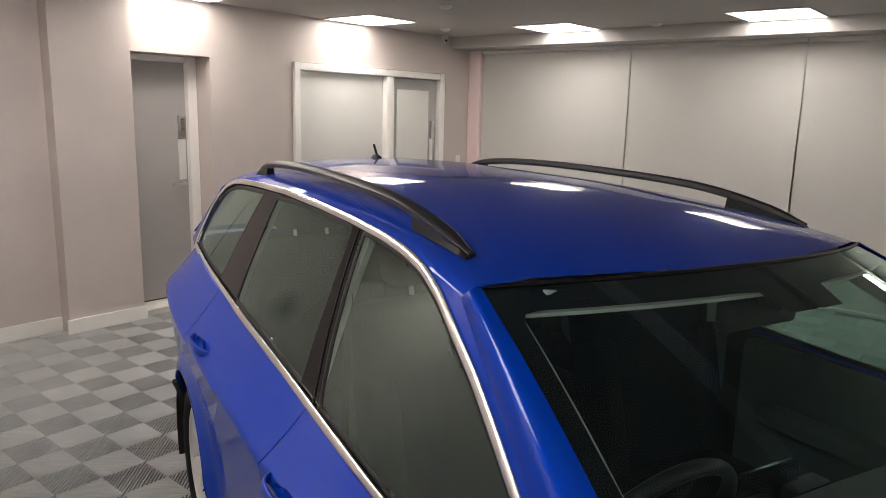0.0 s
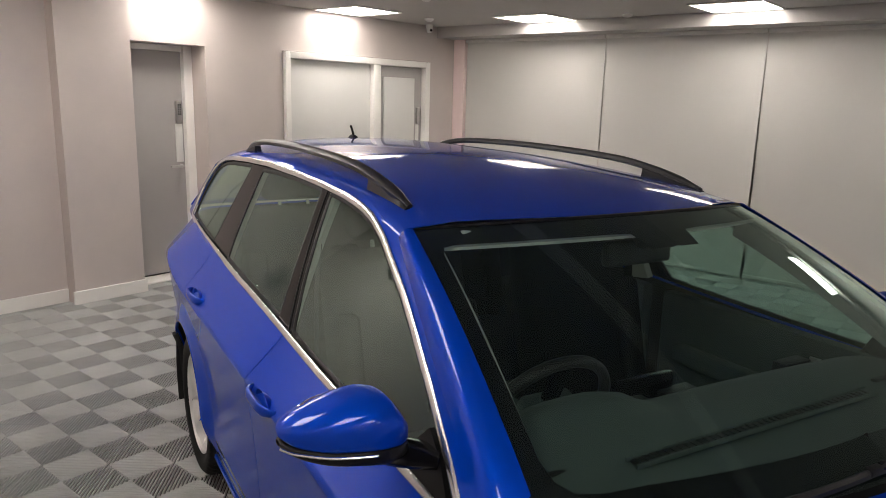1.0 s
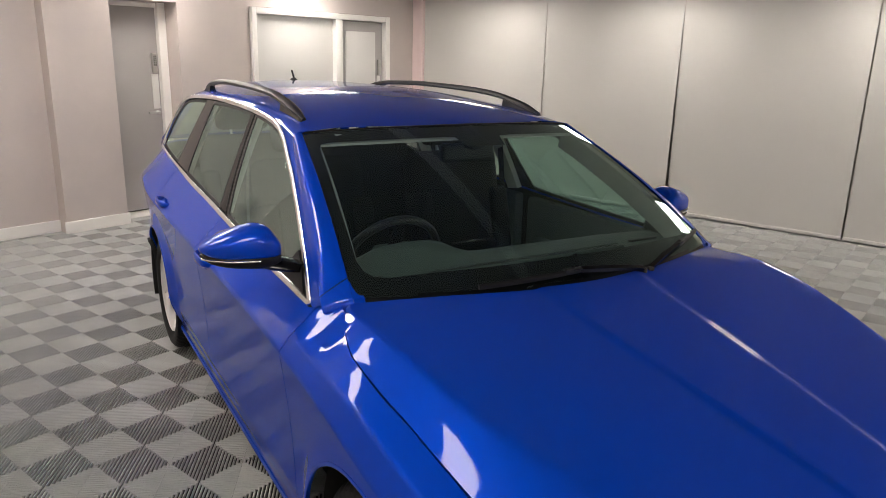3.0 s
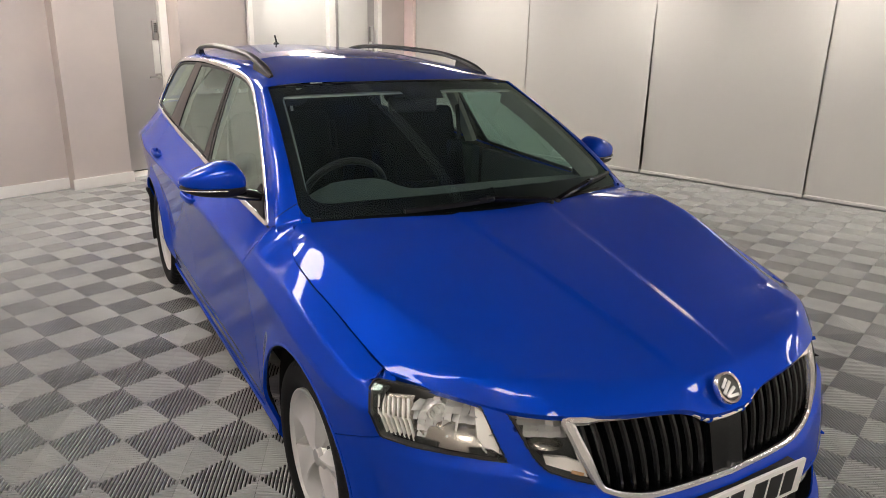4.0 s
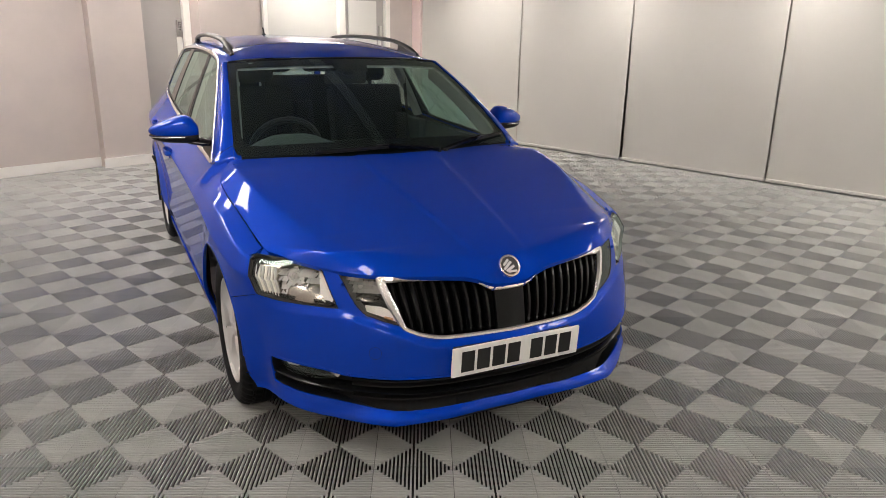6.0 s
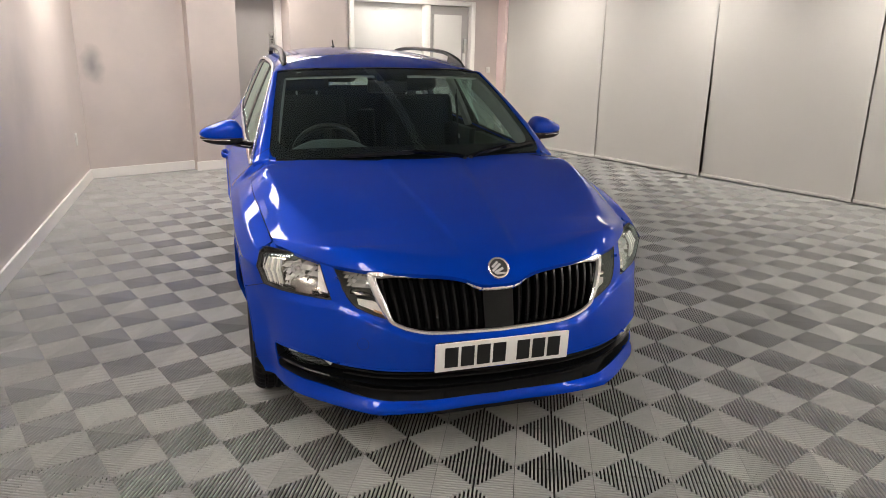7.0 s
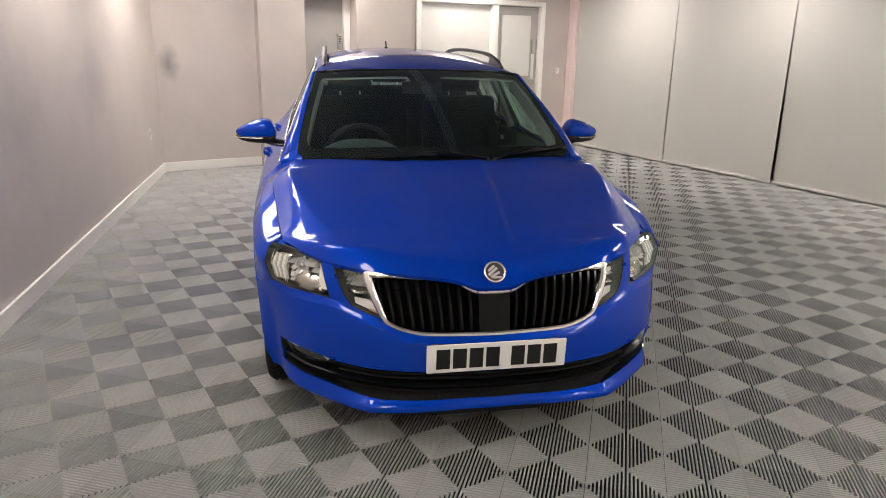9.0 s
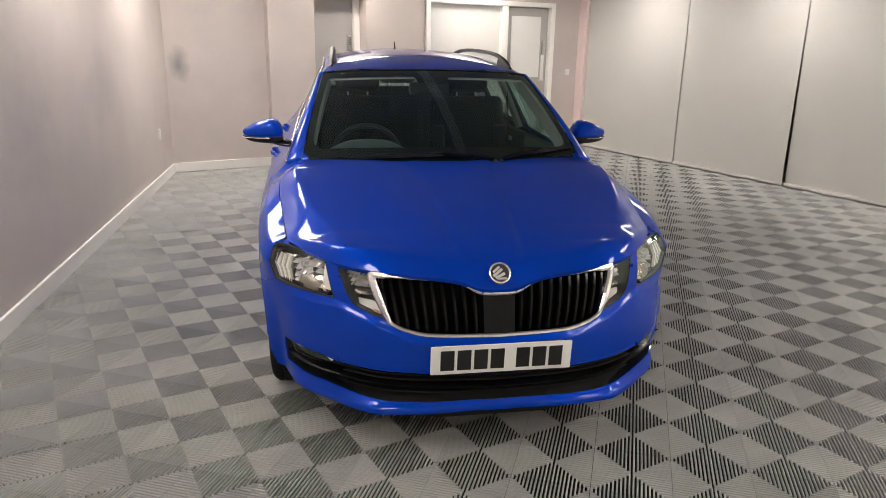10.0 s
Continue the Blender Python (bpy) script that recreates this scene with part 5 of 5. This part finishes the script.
def wheel(car, x, y, sd):
    """Tyre and five-spoke alloy wheel, 205/55 R16."""
    hub = mesh_object("wheel", *lathe([(0, -.06), (.145, -.06), (.145, -.035), (.07, -.03), (0, -.03)], 36), DISC, car, True, "silver five-spoke alloy wheel with black tyre")
    hub.matrix_local = Matrix.Translation((sd * x, y, .314)) @ Matrix.Diagonal((sd, 1, 1, 1))
    R = .316
    prof = [(.205, .058), (.215, .078), (.225, .086), (.245, .099), (.27, .1025), (.29, .098), (.303, .088), (.312, .074)]
    for k, d in ((.060, 0), (.056, .007), (.050, .007), (.046, 0), (.022, 0), (.018, .007), (.012, .007), (.008, 0), (-.008, 0), (-.012, .007), (-.018, .007), (-.022, 0), (-.046, 0), (-.050, .007), (-.056, .007), (-.060, 0)):
        prof.append((R - d, k))
    prof += [(.312, -.074), (.303, -.088), (.27, -.1025), (.225, -.086), (.205, -.058)]
    v, f = lathe(prof, 144)
    k = len(prof)
    for i in range(144):
        if i % 3 == 0:          # grooves across the shoulders of the tread
            for j, (r, x) in enumerate(prof):
                if r > .300 and abs(x) > .028:
                    a = 2 * math.pi * i / 144
                    v[i * k + j] = (x * .985, (r - .006) * math.cos(a), (r - .006) * math.sin(a))
    mesh_object("tyre", v, f, RUBBER, hub, True, "black tyre", auto=35)
    v, f = lathe([(.203, .078), (.212, .0905), (.219, .090), (.219, .078), (.206, .070), (.198, .05), (.19, -.02), (.185, -.09), (.205, -.1)], 72)
    rim = mesh_object("rim", v, f, ALLOY, hub, True, "silver alloy rim", auto=50)
    # five broad spokes, each folded along an off-centre ridge, with narrow openings between them
    span = curve([.03, .055, .09, .13, .165, .19, .207], [35.5, 33.0, 29.0, 27.5, 29.5, 33.5, 35.9])
    face = curve([.03, .08, .14, .19, .207], [.074, .070, .066, .074, .082])
    fold = curve([.03, .06, .14, .19, .207], [.004, .014, .017, .010, .002])
    across = ((-1, -.026), (-.97, -.016), (-.55, -.006), (-.22, .55), (-.08, .60), (.35, -.004), (.72, -.010), (.97, -.020), (1, -.034))
    for k in range(5):
        a0 = radians(90 + 72 * k)
        vs, fs = [], []
        n = 16
        for i in range(n + 1):
            r = .03 + (.207 - .03) * i / n
            half, lift = radians(float(span(r))), float(fold(r))
            twist = .10 * math.sin(math.pi * i / n)
            for t, dx in across:
                a = a0 + t * half + twist
                x1 = float(face(r)) + (dx * lift if dx > .1 else dx * min(1, 3 * (1 - i / n) + .25))
                vs.append((x1, r * math.cos(a), r * math.sin(a)))
        m = len(across)
        for i in range(n):
            for j in range(m - 1):
                q = i * m + j
                fs.append((q, q + 1, q + m + 1, q + m))
        mesh_object("spoke", vs, fs, ALLOY, rim, True, auto=22)
    v, f = lathe([(0, .078), (.026, .077), (.031, .072), (.045, .066), (.05, .03)], 30)
    mesh_object("centre_cap", v, f, ALLOY, rim, True)
    for k in range(5):
        a = radians(54 + 72 * k)
        v, f = lathe([(0, .052), (.008, .052), (.010, .048), (.010, .03)], 10)
        o = mesh_object("bolt", v, f, ALLOYDARK, rim, True)
        o.location = (0, .056 * math.cos(a), .056 * math.sin(a))
    v, f = lathe([(.186, .03), (.05, .0), (.05, -.02), (.186, -.02)], 48)
    mesh_object("inner_face", v, f, ALLOYDARK, rim, True)
    return hub


def door_mirror(car, sd):
    """Painted cap over a black foot, with a clear repeater strip and its glass to the rear."""
    n, m = 32, 24
    v, f = [], []
    m_ry = curve([0, .08, .3, .6, .85, .96, 1], [.058, .074, .086, .080, .055, .034, .012])
    m_up = curve([0, .05, .14, .28, .45, .65, .85, .96, 1], [.022, .040, .062, .068, .062, .048, .030, .017, .006])
    m_dn = curve([0, .1, .3, .7, .9, 1], [.036, .042, .040, .032, .020, .006])
    for i in range(n):
        a = 2 * math.pi * i / n
        for j in range(m + 1):
            u = j / m
            x = .822 + .213 * u
            ry, up, dn = float(m_ry(u)), float(m_up(u)), float(m_dn(u))
            cy = .762 + .062 * u
            cz = 1.048 - .010 * u
            ca, sa = math.cos(a), math.sin(a)
            py = cy + ry * math.copysign(abs(ca) ** .75, ca) * (1 if ca < 0 else .82)
            pz = cz + (up * abs(sa) ** .7 if sa > 0 else -dn * abs(sa) ** .6)
            v.append((sd * x, py, pz))
    for i in range(n):
        for j in range(m):
            a, b = i * (m + 1) + j, ((i + 1) % n) * (m + 1) + j
            f.append((a, b, b + 1, a + 1))
    f.append(tuple(i * (m + 1) for i in range(n)))
    f.append(tuple(i * (m + 1) + m for i in range(n)))
    cap = mesh_object("door_mirror", v, f, PAINT, car, True, "blue door mirror on a black foot", weld=1e-6, auto=60)
    w, fc = [], []
    for i in range(n):
        a = 2 * math.pi * i / n
        ca, sa = math.cos(a), math.sin(a)
        for j in range(m + 1):
            u = j / m
            ry, dn = float(m_ry(u)) * 1.02, float(m_dn(u))
            py = .762 + .062 * u + ry * math.copysign(abs(ca) ** .75, ca) * (1 if ca < 0 else .82)
            w.append((sd * (.822 + .211 * u), py, 1.026 - .008 * u + (.004 * sa if sa > 0 else -dn * abs(sa) ** .45)))
    mesh_object("lower_shell", w, f[:n * m], BLACKPL, cap, True, "black lower shell", weld=1e-6, auto=60)
    path = [(.762, .685, .990), (.80, .715, .995), (.84, .745, 1.000), (.88, .765, 1.004)]
    P = dense(path, .02, False, 2)
    sc = [.62 + .5 * math.sin(math.pi * min(1, .15 + .75 * i / len(P))) for i in range(len(P))]
    w, fc = sweep([(sd * a, b, c) for a, b, c in P], oval(.092, .034, 14, -.004), ups=[(0, 0, 1)] * len(P), scales=sc)
    mesh_object("foot", w, fc, BLACKGLOSS, cap, True, "gloss black mirror foot", weld=1e-6, auto=45)
    U, V = grid(.58, .84, .92, 1.06, .012)
    surface("mirror_sail", glass_xyz, U, V, [(.592, .932), (.80, .938), (.765, .99), (.735, 1.025), (.665, .990)], [], BLACKPL, cap, sd, depth=-.004, flange=.012, label="black triangular mirror mount")
    strip = []
    for u in np.linspace(.30, .985, 16):
        strip.append((sd * (.824 + .213 * u), .762 + .062 * u - float(m_ry(u)) * 1.03, 1.020 - .006 * u))
    w, fc = sweep(strip, oval(.007, .006, 8), ups=[(0, 0, 1)] * len(strip))
    mesh_object("repeater", w, fc, CHROME, cap, True, "clear repeater strip", weld=1e-6)
    w, fc = lathe([(0, .004), (.045, .003), (.048, 0), (.048, -.006), (0, -.006)], 24, "z")
    mm = Matrix.Translation((sd * .925, .842, 1.045)) @ Vector((0, 1, 0)).to_track_quat("Z", "Y").to_matrix().to_4x4() @ Matrix.Diagonal((1.7, .95, 1, 1))
    mesh_object("mirror_glass", [mm @ Vector(p) for p in w], fc, MIRRORGLASS, cap, True)
    # the passenger's mirror is turned in a little further than the driver's
    cap.location = (-.034, -.006, -.008) if sd > 0 else (0, .022, -.004)


def roof_rail(car, sd):
    y0, y1 = 1.275, 3.04
    path, ups, n = [], [], 60
    rx = lambda t: .545 - .045 * t
    rise = curve([0, .05, .12, .22, .5, .80, .90, .96, 1], [.004, .018, .034, .046, .050, .045, .034, .018, .004])
    for i in range(n + 1):
        t = i / n
        y = y0 + (y1 - y0) * t
        x = rx(t)
        path.append((sd * x, y, float(roof_z(x, y)) + float(rise(t))))
        ups.append((sd * .25, 0, 1))
    sc = [.45 + .55 * float(step(min(t, 1 - t), 0, .06)) for t in np.linspace(0, 1, n + 1)]
    v, f = sweep(path, [(-.016, -.008), (.0, -.013), (.016, -.008), (.017, .004), (.009, .012), (-.007, .012), (-.016, .005)], ups=ups, scales=sc)
    r = mesh_object("roof_rail", v, f, SATIN, car, True, "satin black roof rail", weld=1e-6, auto=40)
    for a, b, name in ((0.0, .145, "rail_foot"), (.90, 1.0, "rail_foot")):
        vs, fs = [], []
        k = 14
        for i in range(k + 1):
            t = a + (b - a) * i / k
            y = y0 + (y1 - y0) * t
            x = rx(t)
            zb, zt = float(roof_z(x, y)) - .004, float(roof_z(x, y)) + float(rise(t)) - .004
            w = .013
            for q, z in ((-w * 1.3, zb), (-w * .8, zt), (w * .8, zt), (w * 1.3, zb)):
                vs.append((sd * (x + q), y, z))
        for i in range(k):
            for j in range(3):
                q = i * 4 + j
                fs.append((q, q + 1, q + 5, q + 4))
        fs += [(0, 1, 2, 3), tuple(k * 4 + j for j in range(4))]
        mesh_object(name, vs, fs, BLACKPL, r, True, weld=1e-6, auto=40)


def wipers(car):
    """Two flat blades parked on the foot of the windscreen, each held by an arm from its hinge on the scuttle."""
    def on_screen(u, v, lift):
        p = screen(np.array(abs(u)), np.array(v)) * np.array([math.copysign(1, u), 1, 1])
        return np.array(p) + np.array([0, -.45 * lift, .9 * lift])

    for (u0, v0), (u1, v1), (uh, vh), hold in (((-.53, .012), (.02, .044), (.31, -.012), .80), ((.52, .026), (.965, .068), (.36, -.014), .42)):
        pts = [on_screen(u0 + (u1 - u0) * t, v0 + (v1 - v0) * t, .012) for t in np.linspace(0, 1, 16)]
        v, f = sweep(pts, [(-.009, -.004), (-.002, -.010), (.002, -.010), (.009, -.004), (.005, .005), (-.003, .008)], ups=[(0, -.45, .9)] * 16)
        b = mesh_object("wiper", v, f, BLACKPL, car, True, "black windscreen wiper", weld=1e-6)
        mid = on_screen(u0 + (u1 - u0) * hold, v0 + (v1 - v0) * hold, .020)
        hinge = on_screen(uh, vh, .012)
        P = dense([hinge, hinge * .75 + mid * .25 + np.array([0, -.003, .006]), mid], .02, False, 2)
        v, f = sweep(P, [(-.010, -.006), (.010, -.006), (.007, .006), (-.007, .006)], ups=[(0, -.45, .9)] * len(P))
        arm = mesh_object("arm", v, f, BLACKGLOSS, b, True, weld=1e-6)
        v, f = lathe([(0, .004), (.008, .003), (.011, -.002), (.012, -.020)], 18, "z")
        mesh_object("hinge_cap", [Vector(q) + Vector(hinge) for q in v], f, BLACKPL, arm, True)
        m = Matrix.Translation(mid) @ Vector(pts[-1] - pts[0]).to_track_quat("X", "Z").to_matrix().to_4x4()
        box_part("clip", (-.030, -.008, -.012), (.030, .008, .005), BLACKPL, b, .003, m=m)


def antenna(car):
    z = float(roof_z(0, 2.97))
    v, f = lathe([(0, .016), (.012, .014), (.022, .006), (.026, -.004)], 20, "z")
    a = mesh_object("antenna", [(x * .8, 2.97 + y * 1.7, z + h) for x, y, h in v], f, BLACKPL, car, True, "short black roof antenna")
    v, f = sweep([(0, 2.965, z + .01), (0, 2.98, z + .032), (0, 3.0, z + .056)], oval(.011, .011, 10), ups=[(1, 0, 0)] * 3)
    mesh_object("whip", v, f, BLACKPL, a, True, weld=1e-6)


def seat(car, x, y, front=True):
    """Cloth seat with bolsters and a headrest on two steel posts."""
    s = box_part("seat", (x - .25, y - .28, .42), (x + .25, y + .26, .58), SEAT, car, .05, "black cloth seat", 3)
    lean = Matrix.Translation((x, y + .24, .52)) @ pose(0, 0, 0, -14, 0, 0)
    box_part("backrest", (-.25, -.06, 0), (.25, .07, .66), SEAT, s, .06, segs=3, m=lean)
    for k in (-1, 1):
        box_part("bolster", (k * .215 - .045, -.105, .04), (k * .215 + .045, .02, .46), SEAT, s, .035, segs=3, m=lean)
        box_part("post", (k * .065 - .006, .0, .64), (k * .065 + .006, .012, .70), STEEL, s, .002, m=lean)
    box_part("headrest", (-.145, -.06, .685), (.145, .055, .865), SEAT, s, .05, segs=3, m=lean)


def cabin(car):
    box_part("cabin_floor", (-.70, .45, .25), (.70, 3.55, .30), CARPET, car, 0)
    box_part("luggage_cover", (-.62, 2.62, .86), (.62, 3.45, .875), CARPET, car, .004)
    # dashboard: a rounded body right across, a hood over the dials, a centre stack
    n = 24
    v, f = [], []
    prof = dense([(.40, .925), (.55, .945), (.70, .948), (.82, .925), (.90, .87), (.92, .80), (.88, .68), (.80, .60), (.45, .55)], .05, False, 2)
    for i in range(n + 1):
        x = -.70 + 1.40 * i / n
        hump = .066 * math.exp(-((x + .37) / .19) ** 4)
        for y, z in prof:
            v.append((x, y + .03 * (1 - (x / .7) ** 2), z + hump * max(0, min(1, (y - .55) / .2)) * (1 if z > .85 else 0)))
    k = len(prof)
    for i in range(n):
        for j in range(k - 1):
            a = i * k + j
            f.append((a, a + k, a + k + 1, a + 1))
    dash = mesh_object("dashboard", v, f, DASH, car, True, "dark grey dashboard", weld=1e-6, auto=60)
    for x in (-.60, -.08, .10, .60):
        box_part("air_vent", (x - .06, .885, .83), (x + .06, .935, .885), BLACKPL, dash, .006)
    vent = box_part("vent_strip", (-.40, .556, .946), (.40, .580, .953), BLACKPL, dash, .003)
    for k in range(40):
        box_part("fin", (-.392 + .0197 * k, .558, .952), (-.386 + .0197 * k, .578, .9555), BLACKPL, vent, .001)
    for y0 in (.549, .581):
        box_part("vent_rim", (-.408, y0, .946), (.408, y0 + .005, .9575), DASH, vent, .002)
    for x in (-.56, .56):
        box_part("side_vent", (x - .07, .60, .938), (x + .07, .615, .953), BLACKPL, dash, .003)
    box_part("centre_stack", (-.13, .86, .50), (.13, 1.0, .84), BLACKGLOSS, dash, .015)
    box_part("screen", (-.10, .925, .845), (.10, .95, .93), BLACKGLOSS, dash, .008)
    box_part("centre_tunnel", (-.12, .95, .30), (.12, 2.0, .56), DASH, car, .03)
    # steering wheel
    mm = Matrix.Translation((-.37, .905, .90)) @ pose(0, 0, 0, -65, 0, 0)
    ring = [mm @ Vector((.183 * math.cos(2 * math.pi * i / 48), .183 * math.sin(2 * math.pi * i / 48), 0)) for i in range(48)]
    v, f = sweep(ring, oval(.028, .032, 10), True, [(mm.to_3x3() @ Vector((0, 0, 1)))] * 48)
    sw = mesh_object("steering_wheel", v, f, BLACKPL, car, True, "black steering wheel", weld=1e-6)
    box_part("boss", (-.075, -.07, -.03), (.075, .06, .03), DASH, sw, .025, m=mm, segs=3)
    for a, b in (((-.175, -.02, -.008), (-.06, .02, .008)), ((.06, -.02, -.008), (.175, .02, .008)), ((-.025, -.175, -.008), (.025, -.06, .008))):
        box_part("spoke", a, b, BLACKGLOSS, sw, .006, m=mm)
    box_part("column", (-.42, .72, .80), (-.32, .90, .885), DASH, car, .02)
    for x in (-.37, .37):
        seat(car, x, 1.35)
    for x in (-.40, 0, .40):
        seat(car, x * .95, 2.34, False)
    # rear-view mirror
    mir = box_part("cabin_mirror", (-.115, .985, 1.225), (.115, 1.02, 1.295), BLACKPL, car, .015, "black rear-view mirror", 3, m=pose(0, 0, 0, 0, 0, 0))
    box_part("mirror_stem", (-.025, .93, 1.275), (.025, 1.0, 1.33), BLACKPL, mir, .01)
    # roof lining and pillar trims
    q = np.linspace(1.75, 3, 14)
    r = np.linspace(1.20, 3.35, 20)
    Y, Q = np.meshgrid(r, q, indexing="ij")
    P = section(Y, Q) - np.array([0, 0, .028])
    P[..., 0] *= .985
    v, f = [], []
    for sd in (1, -1):
        b0 = len(v)
        v += [tuple(p * np.array([sd, 1, 1])) for p in P.reshape(-1, 3)]
        for i in range(19):
            for j in range(13):
                a = b0 + i * 14 + j
                f.append((a, a + 14, a + 15, a + 1))
    mesh_object("roof_lining", v, f, TRIMPALE, car, True, "pale grey roof lining", weld=1e-4)
    for sd in (1, -1):
        pts = [screen(np.array(.945 - .02 * t), np.array(.09 + .84 * t)) * np.array([sd, 1, 1]) + np.array([.010 * sd, .046, -.034]) for t in np.linspace(0, 1, 16)]
        v, f = sweep(pts, [(-.052, -.006), (.040, -.006), (.036, .014), (-.048, .014)] if sd > 0 else [(-.040, -.006), (.052, -.006), (.048, .014), (-.036, .014)], ups=[(-sd, -.12, -.15)] * 16)
        mesh_object("pillar_trim", v, f, TRIMGREY, car, True, "grey windscreen pillar trim", weld=1e-6)
        for yb, yt, w in ((1.645, 1.745, .05), (2.58, 2.57, .06)):
            pts = [(sd * (float(side_x(yb, .955 + .37 * t)) - .045), yb + (yt - yb) * (.48 + .52 * t), .955 + .39 * t) for t in np.linspace(0, 1, 10)]
            v, f = sweep(pts, [(-w, -.008), (w, -.008), (w * .8, .012), (-w * .8, .012)], ups=[(-sd, 0, .3)] * 10)
            mesh_object("pillar_trim", v, f, TRIMPALE, car, True, weld=1e-6)
        # door cards, each with an armrest and a pull
        for ya, yb in ((.62, 1.58), (1.68, 2.55)):
            card = box_part("door_card", (sd * .77 - .03, ya, .40), (sd * .77 + .03, yb, .925), DASH, car, .02)
            box_part("armrest", (sd * .715 - .035, ya + .25, .68), (sd * .715 + .035, yb - .12, .745), DASH, card, .02, segs=3)
            box_part("door_pull", (sd * .738 - .006, ya + .20, .835), (sd * .738 + .006, ya + .32, .865), STEEL, card, .005)
        # belt from the pillar
        v, f = sweep([(sd * .64, 1.70, 1.20), (sd * .655, 1.69, 1.0), (sd * .66, 1.68, .6)], [(-.022, -.001), (.022, -.001), (.022, .001), (-.022, .001)], ups=[(-sd, 0, 0)] * 3)
        mesh_object("seat_belt", v, f, BLACKPL, car, True, weld=1e-6)
    pts = [screen(np.array(abs(t)), np.array(.905)) * np.array([math.copysign(1, t), 1, 1]) + np.array([0, .014, -.012]) for t in np.linspace(-.93, .93, 40)]
    v, f = sweep(pts, [(-.007, -.004), (.007, -.004), (.007, .004), (-.007, .004)], ups=[(0, .35, -.9)] * 40)
    mesh_object("header_trim", v, f, TRIMPALE, car, True, "pale grey trim along the windscreen's head", weld=1e-6)
    box_part("sun_visor", (-.50, 1.08, 1.318), (-.14, 1.24, 1.334), TRIMPALE, car, .006)
    box_part("sun_visor", (.14, 1.08, 1.318), (.50, 1.24, 1.334), TRIMPALE, car, .006)


def build_car():
    car = tagged(new("car"), "shiny blue estate car with chrome window trim and black roof rails", "car")
    car.rotation_euler = (0, 0, radians(-20.6))
    car_body(car)
    car_windows(car)
    car_front(car)
    number_plate(car)
    for sd in (1, -1):
        wheel(car, .762, 0.01, sd)
        wheel(car, .760, 2.69, sd)
        door_mirror(car, sd)
        roof_rail(car, sd)
    wipers(car)
    antenna(car)
    cabin(car)
    return car


build_car()


# ---- the floor tiles: ribs stand square to each tile's edges and meet on its diagonals ----
TILE_SIZE, RIBS, TURN_TILES, TILE_X, TILE_Y = .2865, 20, -45.0, -1.3158, .1174


def rib_mesh():
    verts, faces = [], []
    h, p = TILE_SIZE / 2, TILE_SIZE / RIBS
    w, z0 = p * .225, -.010
    for turn in range(4):
        c, s = ((1, 0), (0, 1), (-1, 0), (0, -1))[turn]
        for k in range(RIBS):
            x = -h + (k + .5) * p
            ln = h - abs(x)
            if ln < p * .4:
                continue
            a, b = -h + .0011, -h + ln
            base = len(verts)
            for dx, z in ((-w, z0), (-w, -.0034), (-w * .7, -.0012), (-w * .25, 0), (w * .25, 0), (w * .7, -.0012), (w, -.0034), (w, z0)):
                e = b + (dx if x < 0 else -dx) * .55
                for px, py in ((x + dx, a), (x + dx, e)):
                    verts.append((px * c - py * s, px * s + py * c, z))
            for q in range(7):
                faces.append((base + 2 * q, base + 2 * q + 2, base + 2 * q + 3, base + 2 * q + 1))
            faces.append(tuple(base + 2 * q + 1 for q in range(8)))
    k = len(verts)
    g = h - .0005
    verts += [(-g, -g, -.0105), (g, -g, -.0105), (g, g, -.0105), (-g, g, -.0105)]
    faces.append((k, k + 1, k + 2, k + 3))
    return verts, faces


def build_tiles():
    floor = bpy.data.objects["floor"]
    verts, faces = rib_mesh()
    me = bpy.data.meshes.new("tile")
    me.from_pydata(verts, [], faces)
    me.materials.append(TILE)
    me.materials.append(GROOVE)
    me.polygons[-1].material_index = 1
    me.update()
    turn = Matrix.Rotation(radians(TURN_TILES), 4, "Z")
    spots = []
    for i in range(-30, 31):
        for j in range(-30, 31):
            q = turn @ Vector(((i + .5) * TILE_SIZE, (j + .5) * TILE_SIZE, 0))
            x, y = q.x + TILE_X, q.y + TILE_Y
            rel = Vector((x, y)) - CORNER
            across = rel.x * -LEFT_DIR.y + rel.y * LEFT_DIR.x
            if across < -.19 or y > 6.08 or x > 6.05 or y < -5.15:
                continue
            spots.append((x, y))
    near = sorted(spots, key=lambda p: max(abs(p[0] + .3) / 1.1, abs(p[1] + .2)))
    for x, y in near[:300]:
        ob = new("tile", me)
        ob.parent = floor
        ob.matrix_local = Matrix.Translation((x, y, 0)) @ turn
    V, F = np.array([turn @ Vector(v) for v in verts]), []
    parts, k = [], len(verts)
    for n, (x, y) in enumerate(near[300:]):
        parts.append(V + np.array([x, y, 0]))
        F += [tuple(q + n * k for q in f) for f in faces]
    rest = bpy.data.meshes.new("tiles_beyond")
    rest.from_pydata([tuple(v) for v in np.concatenate(parts)], [], F)
    rest.materials.append(TILE)
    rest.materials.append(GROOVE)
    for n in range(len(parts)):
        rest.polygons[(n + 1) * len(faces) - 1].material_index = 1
    ob = new("tiles_beyond", rest)
    ob.parent = floor
    tagged(ob, kind="stuff")


build_tiles()
